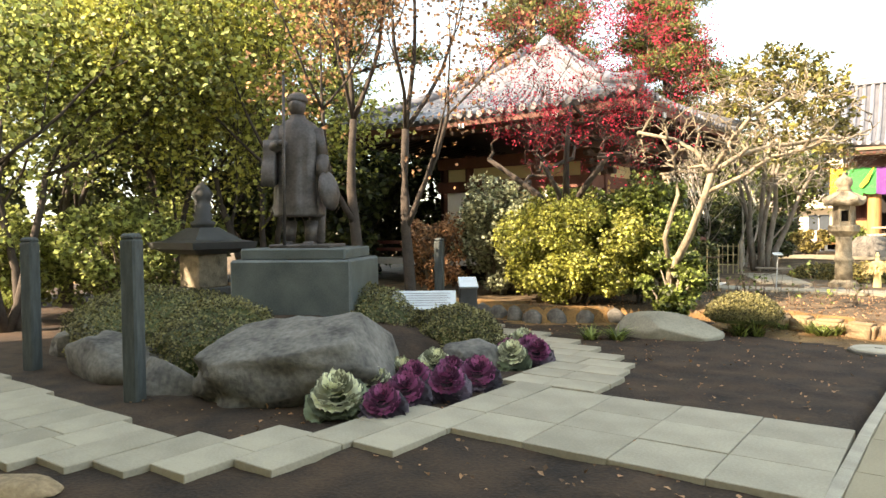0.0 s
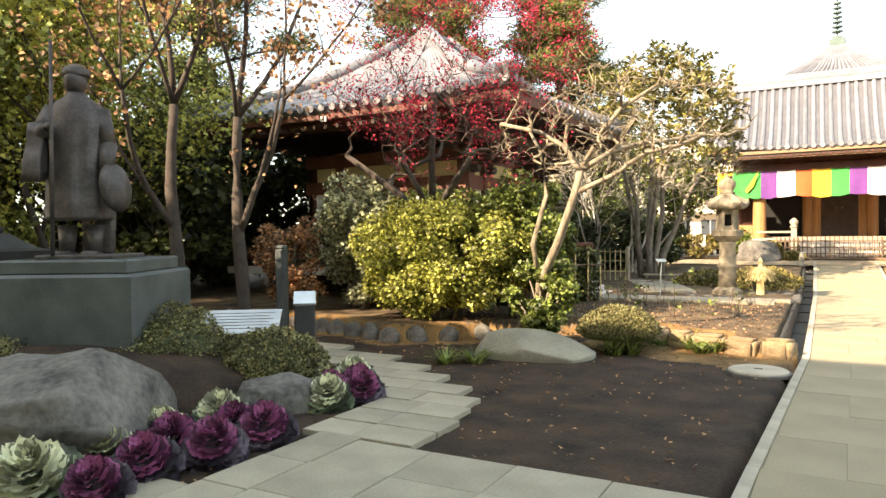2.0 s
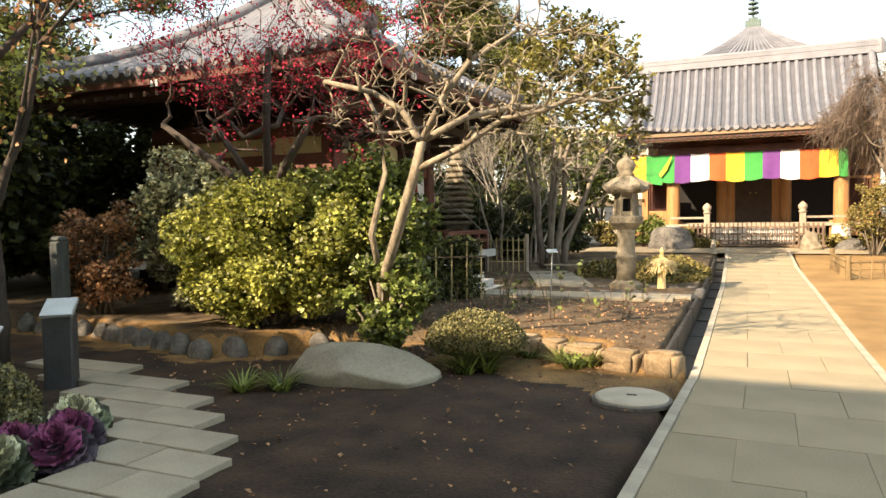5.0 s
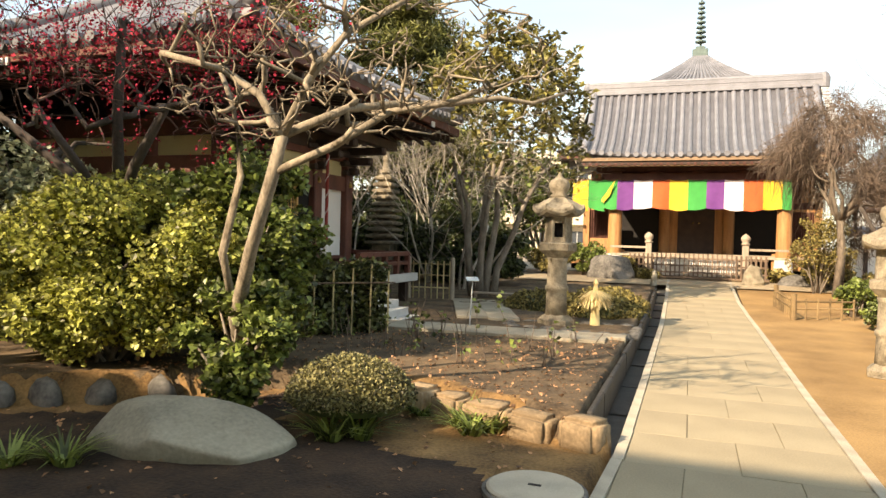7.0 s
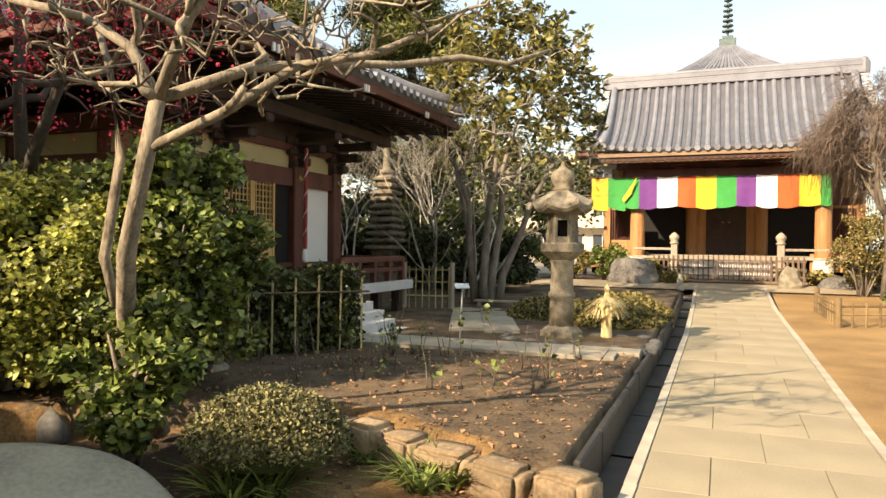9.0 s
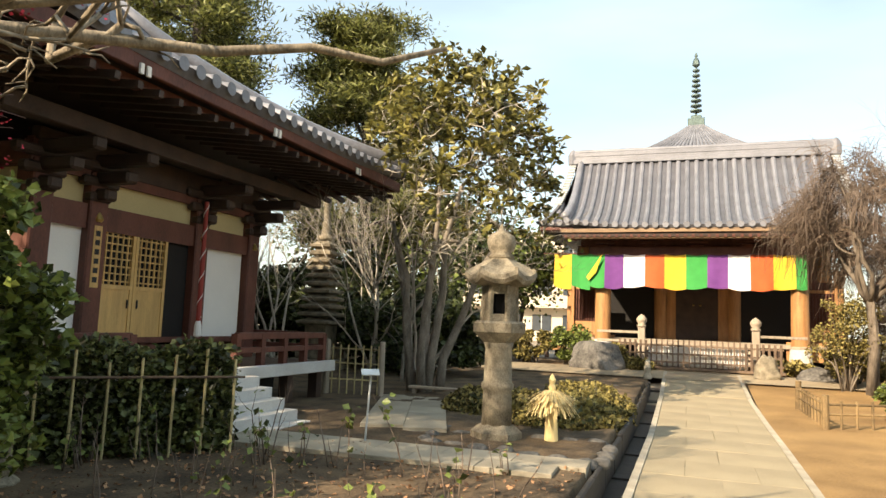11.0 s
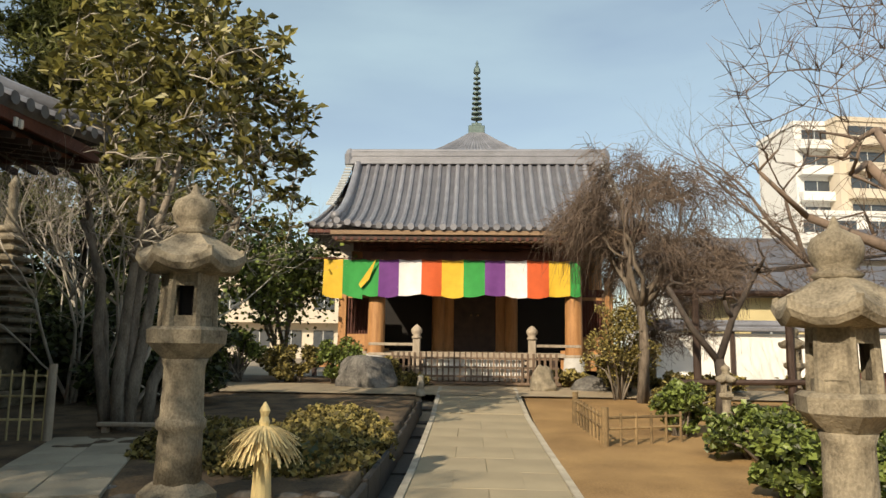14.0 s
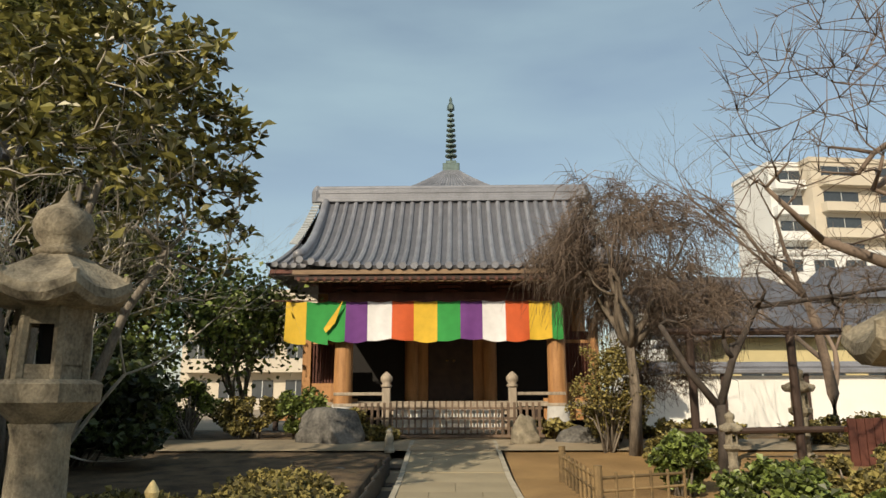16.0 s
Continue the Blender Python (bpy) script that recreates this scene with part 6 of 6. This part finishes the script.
for x, y in ((2.05, 22.4), (1.95, 24.8)):
    part("end_post", tube(B(), (x, y, 0), (x, y, 0.48 + gz(y)), 0.06, 0.055, 10), M_oldbamboo, yf)

ww = thing("garden_wall", (13.5, 37.5, 0.2), "white plastered garden wall with a dark tiled coping", "wall", kind="structure")
part("wall_body", box(B(), (0, 0, 0.95), (15, 0.3, 1.9)), M_plaster, ww)
part("coping", box(lathe(B(), [(0.01, 0), (0.02, 0.01)], 4), (0, 0, 2.05), (15.2, 0.9, 0.16), bev=0.03), M_tile, ww)
part("coping_ridge", tube(B(), (-7.6, 0, 2.22), (7.6, 0, 2.22), 0.16, 0.16, 8), M_tile, ww)
for i in range(6):
    part("buttress", box(B(), (-7 + i * 2.8, -0.22, 1.0), (0.14, 0.14, 2.0)), M_darkwood, ww)
bf = thing("brown_board_fence", (9.0, 26.2, 0.1), "reddish brown board fence among the shrubs", "fence")
for i in range(22):
    part("board", box(B(), (-1.6 + i * 0.155, 0, 0.5), (0.14, 0.04, 1.0 + R.uniform(-0.03, 0.03))), M_redwood, bf)
part("rail", box(B(), (0, 0.05, 0.8), (3.4, 0.05, 0.09)), M_redwood, bf)
# shade roof on dark posts beside the yard
sr = thing("timber_frame", (6.6, 26.5, 0.1), "dark timber frame supporting old branches", "frame")
for x in (-1.9, 0.0, 2.6):
    part("post", tube(B(), (x, 0, 0), (x, 0, 2.7), 0.085, 0.08, 10), M_darkwood, sr)
part("crossbar", tube(B(), (-2.4, -0.1, 0.75), (0.8, -0.1, 0.8), 0.06, 0.06, 8), M_darkwood, sr)
part("crossbar", tube(B(), (-2.4, 0, 2.6), (3.2, 0, 2.6), 0.07, 0.07, 8), M_darkwood, sr)


def house(name, loc, w, d, storeys, wallmat, label, rz=0, flat=True, cols=5, sh_=2.9):
    t = thing(name, loc, label, "building", "town buildings", rz=rz)
    H = storeys * sh_
    part("wall", box(B(), (0, 0, H / 2), (w, d, H)), wallmat, t)
    if flat:
        part("roof", box(B(), (0, 0, H + 0.25), (w + 0.3, d + 0.3, 0.5)), wallmat, t)
    else:
        g = B()
        v = [g.verts.new(p) for p in ((-w / 2 - 0.6, -d / 2 - 0.6, H), (w / 2 + 0.6, -d / 2 - 0.6, H), (w / 2 + 0.6, d / 2 + 0.6, H), (-w / 2 - 0.6, d / 2 + 0.6, H), (-w / 2 + 1, 0, H + d * 0.28), (w / 2 - 1, 0, H + d * 0.28))]
        for f in ((0, 1, 5, 4), (2, 3, 4, 5), (1, 2, 5), (3, 0, 4), (3, 2, 1, 0)):
            g.faces.new([v[i] for i in f])
        part("roof", g, M_tile2, t)
    for s in range(storeys):
        part("balcony", box(B(), (0, -d / 2 - 0.5, s * sh_ + 0.55), (w * 0.94, 1.0, 1.0)), wallmat, t)
        for c in range(cols):
            x = -w / 2 + w * (c + 0.5) / cols
            wn_ = part("window", box(B(), (x, -d / 2 - 0.03, s * sh_ + 1.75), (w / cols * 0.62, 0.1, 1.3)), M_glass, t, "dark window")
            part("frame", box(B(), (x, -d / 2 - 0.07, s * sh_ + 1.75), (0.06, 0.1, 1.3)), M_pale, wn_)
    return t


M_bldg = mat("apartment_render", (0.52, 0.46, 0.37), 0.9, 0.08, 0.5, 10, 0.05)
M_bldgw = mat("white_render", (0.64, 0.64, 0.62), 0.9, 0.05, 0.5, 10, 0.05)
house("apartment_building", (51, 94, 0.12), 26, 12, 9, M_bldg, "beige apartment block behind bare trees", rz=8, cols=4)
house("apartment_building", (37.0, 92, 0.12), 4.5, 8, 9, M_bldgw, "narrow white apartment tower behind bare trees", rz=5, cols=1, sh_=2.9)
house("apartment_building", (37.5, 84, 0.12), 13, 7, 5, M_bldgw, "white terraced apartment block behind bare trees", rz=5, cols=4)
house("town_house", (14, 52, 0.12), 9, 7, 2, M_bldgw, "white two-storey house with dark tiled roof", flat=False, cols=4)
house("town_house", (24, 50, 0.12), 10, 8, 2, M_bldg, "beige two-storey house with dark tiled roof", rz=-8, flat=False, cols=4)
house("temple_office", (15.5, 36.0, 0.2), 12, 6, 1, M_cream, "low temple building with wide dark tiled roof", rz=4, flat=False, cols=5, sh_=3.4).location = (16.0, 42.5, 0.12)
house("apartment_building", (-13, 70, 0.12), 15, 9, 3, M_bldg, "beige flats seen past the hall's flank", cols=6)

# unseen building added behind the walker, whose roof shades the garden's front
gb = thing("gate_building", (-1.1, -2.9, 0), "tall plain unseen building added behind the walk to cast shade", "building", kind="structure")
part("wall", box(B(), (0, -3, 4.2), (30, 6, 8.4)), M_cream, gb)
g = B()
v = [g.verts.new(p) for p in ((-15.8, 1.0, 8.2), (15.8, 1.0, 8.2), (15.8, -7, 8.2), (-15.8, -7, 8.2), (-15.3, -1.2, 11.35), (15.3, -1.2, 11.35))]
for f in ((1, 0, 4, 5), (3, 2, 5, 4), (0, 3, 4), (2, 1, 5), (0, 1, 2, 3)):
    g.faces.new([v[i] for i in f])
part("roof", g, M_tile2, gb)


# ---- paving, piece by piece ----
walkway = thing("walkway", (0, 0, 0), "long straight walkway of grey stone slabs", "walkway", kind="structure")
slab_cache = {}


def slab(x0, x1, y0, y1, z, parent, material, name, th=0.14):
    key = (round(x1 - x0, 2), round(y1 - y0, 2), material.name)
    if key not in slab_cache:
        bm = box(B(), (0, 0, -th / 2), (key[0] - 0.003, key[1] - 0.003, th), bev=0.002)
        me = bpy.data.meshes.new(name)
        bm.to_mesh(me)
        bm.free()
        me.materials.append(material)
        slab_cache[key] = me
    o = part(name, slab_cache[key], None, parent)
    o.location = ((x0 + x1) / 2, (y0 + y1) / 2, z)
    return o


part("bedding", sheet(-0.02, 1.0, -6, 28.6, 2, 60, lambda u, y: gz(y) - 0.012), M_pave, walkway)
bed_me = walkway.children[0].data
for v in bed_me.vertices:
    v.co.x = Lx(v.co.y) if v.co.x < 0.5 else Rx(v.co.y)
y = -6.0
rowi = 0
while y < 28.4:
    ln = 0.9
    cx = (Lx(y + ln / 2) + Rx(y + ln / 2)) / 2
    w = Rx(y + ln / 2) - Lx(y + ln / 2) - 0.195
    a = cx - w / 2
    rise = math.atan(gz(y + ln) - gz(y)) / ln
    cuts = (0, 0.5, 1.0) if rowi % 2 else (0, 0.27, 0.73, 1.0)
    for i in range(len(cuts) - 1):
        o = slab(a + w * cuts[i], a + w * cuts[i + 1], y, y + ln, gz(y + ln / 2) + R.uniform(-0.002, 0.002), walkway, M_pave, "slab")
        o.rotation_euler = (rise, 0, -math.atan(Lx(y + 1) - Lx(y)) / 2)
    for s, xk in ((0, Lx(y + ln / 2) + 0.048), (1, Rx(y + ln / 2) - 0.048)):
        o = slab(-0.045, 0.045, 0, ln, 0, walkway, M_kerb, "kerb_stone")
        o.location = (xk, y + ln / 2, gz(y + ln / 2) + 0.012)
        o.rotation_euler = (rise, 0, -math.atan(Rx(y + 1) - Rx(y)) if s else -math.atan(Lx(y + 1) - Lx(y)))
    y += ln
    rowi += 1

# flag path round the mound: slabs laid askew, so that the edge runs in steps
fp = thing("flag_path", (0, 0, 0), "stepped path of worn rectangular stone flags", "path", kind="structure")


def flags(p0, p1, width, rows, ln, skew, name="flagstone", z=0.02, shift=0.0):
    """Rows of flags along the line from p0 to p1."""
    p0, p1 = Vector((*p0, 0)), Vector((*p1, 0))
    d = (p1 - p0)
    n_ = max(1, round(d.length / ln))
    u = d.normalized()
    v = Vector((-u.y, u.x, 0))
    a = math.degrees(math.atan2(u.y, u.x))
    for r in range(rows):
        for k in range(n_):
            c = p0 + u * (d.length * (k + 0.5) / n_ + (r % 2) * ln * 0.5 * shift) + v * ((r + 0.5) / rows - 0.5) * width
            big = 1.16 if abs(skew) > 5 else 1.0
            key = ("f", round(d.length / n_, 2), round(width / rows, 2))
            if key not in slab_cache:
                bm = box(B(), (0, 0, -0.06), (d.length / n_ * big - 0.006, width / rows * big - 0.006, 0.12), bev=0.005)
                me = bpy.data.meshes.new(name)
                bm.to_mesh(me)
                bm.free()
                me.materials.append(M_flag)
                slab_cache[key] = me
            o = part(name, slab_cache[key], None, fp)
            o.matrix_world = Matrix.Translation((c.x, c.y, z + R.uniform(-0.004, 0.004))) @ Euler((0, 0, radians(a + skew + R.uniform(-0.3, 0.3)))).to_matrix().to_4x4()


def flag(x0, x1, y0, y1):
    """One flag of the path; alike flags share a mesh."""
    key = ("flag", round(x1 - x0, 2), round(y1 - y0, 1))
    if key not in slab_cache:
        bm = box(B(), (0, 0, -0.06), (key[1] - 0.008, key[2] - 0.008, 0.12), bev=0.006)
        me = bpy.data.meshes.new("flagstone")
        bm.to_mesh(me)
        bm.free()
        me.materials.append(M_flag)
        slab_cache[key] = me
    ob = part("flagstone", slab_cache[key], None, fp)
    ob.location = ((x0 + x1) / 2, (y0 + y1) / 2, 0.024 + R.uniform(-0.004, 0.004))


def run_of_flags(a, lo, hi, across, ln=0.7):
    """Flags of one column or row, from lo to hi, ends kept on a tenth of a metre."""
    lo, hi = round(lo, 1), round(hi, 1)
    n_ = max(1, round((hi - lo) / ln))
    cut = [round(lo + (hi - lo) * k / n_, 1) for k in range(n_ + 1)]
    for p, q in zip(cut, cut[1:]):
        if across:
            flag(p, q, a[0], a[1])
        else:
            flag(a[0], a[1], p, q)


flags((-0.93, 4.94), (-3.68, 4.94), 1.8, 3, 0.75, 0, shift=0.0)
# columns that step forward to the front, then rows that step back past the cabbages
for k in range(17):
    x = -3.68 - 0.42 * k
    lo = float(np.interp(x - 0.21, [-10.6, -6.0, -5.0, -4.4, -4.0, -3.6], [1.2, 1.5, 1.92, 2.3, 3.1, 4.0]))
    hi = float(np.interp(x - 0.21, [-10.6, -5.5, -5.0, -4.4, -4.2, -4.0], [2.95, 2.6, 2.95, 3.75, 5.4, 5.9]))
    run_of_flags((x - 0.42, x), lo, hi, False, 0.72)
for k in range(9):
    y = 5.86 + 0.42 * k
    right = float(np.interp(y + 0.21, [5.9, 7.4, 7.9, 8.6, 9.1, 9.6], [-3.15, -3.4, -3.85, -4.7, -5.5, -7.0]))
    left = float(np.interp(y + 0.21, [5.9, 7.0, 7.6, 8.6, 9.6], [-4.3, -4.35, -4.7, -6.3, -8.4]))
    run_of_flags((y, y + 0.42), left, right, True, 0.62)
# paving in front of the side hall's steps
flags((-0.98, 16.0), (-5.4, 15.85), 0.85, 2, 0.75, 0, z=0.295, shift=0.7)
flags((-3.4, 17.2), (-4.6, 20.5), 1.1, 2, 0.7, 0, z=0.325, shift=0.5)
# fallen leaves and pale chips on the soil
P = np.stack([rng.uniform(-7, -1, 900), rng.uniform(3.0, 11.5, 900), np.zeros(900)], 1)
P2 = np.stack([rng.uniform(-6, -1, 2600), rng.uniform(11.4, 16.4, 2600), np.zeros(2600)], 1)
P = np.concatenate([P, P2])
P = P[P[:, 0] < np.array([Lx(q) - 0.3 for q in P[:, 1]])]
P[:, 2] = [soil_z(a_, b_) + 0.008 for a_, b_ in P[:, :2]]
tagged(part("fallen_leaves", leaf_cloud(P, 0.045, 0.0, 0, 0.4, 1.5), L_brown), "scattered dry fallen leaves on the soil", "leaves", kind="stuff")
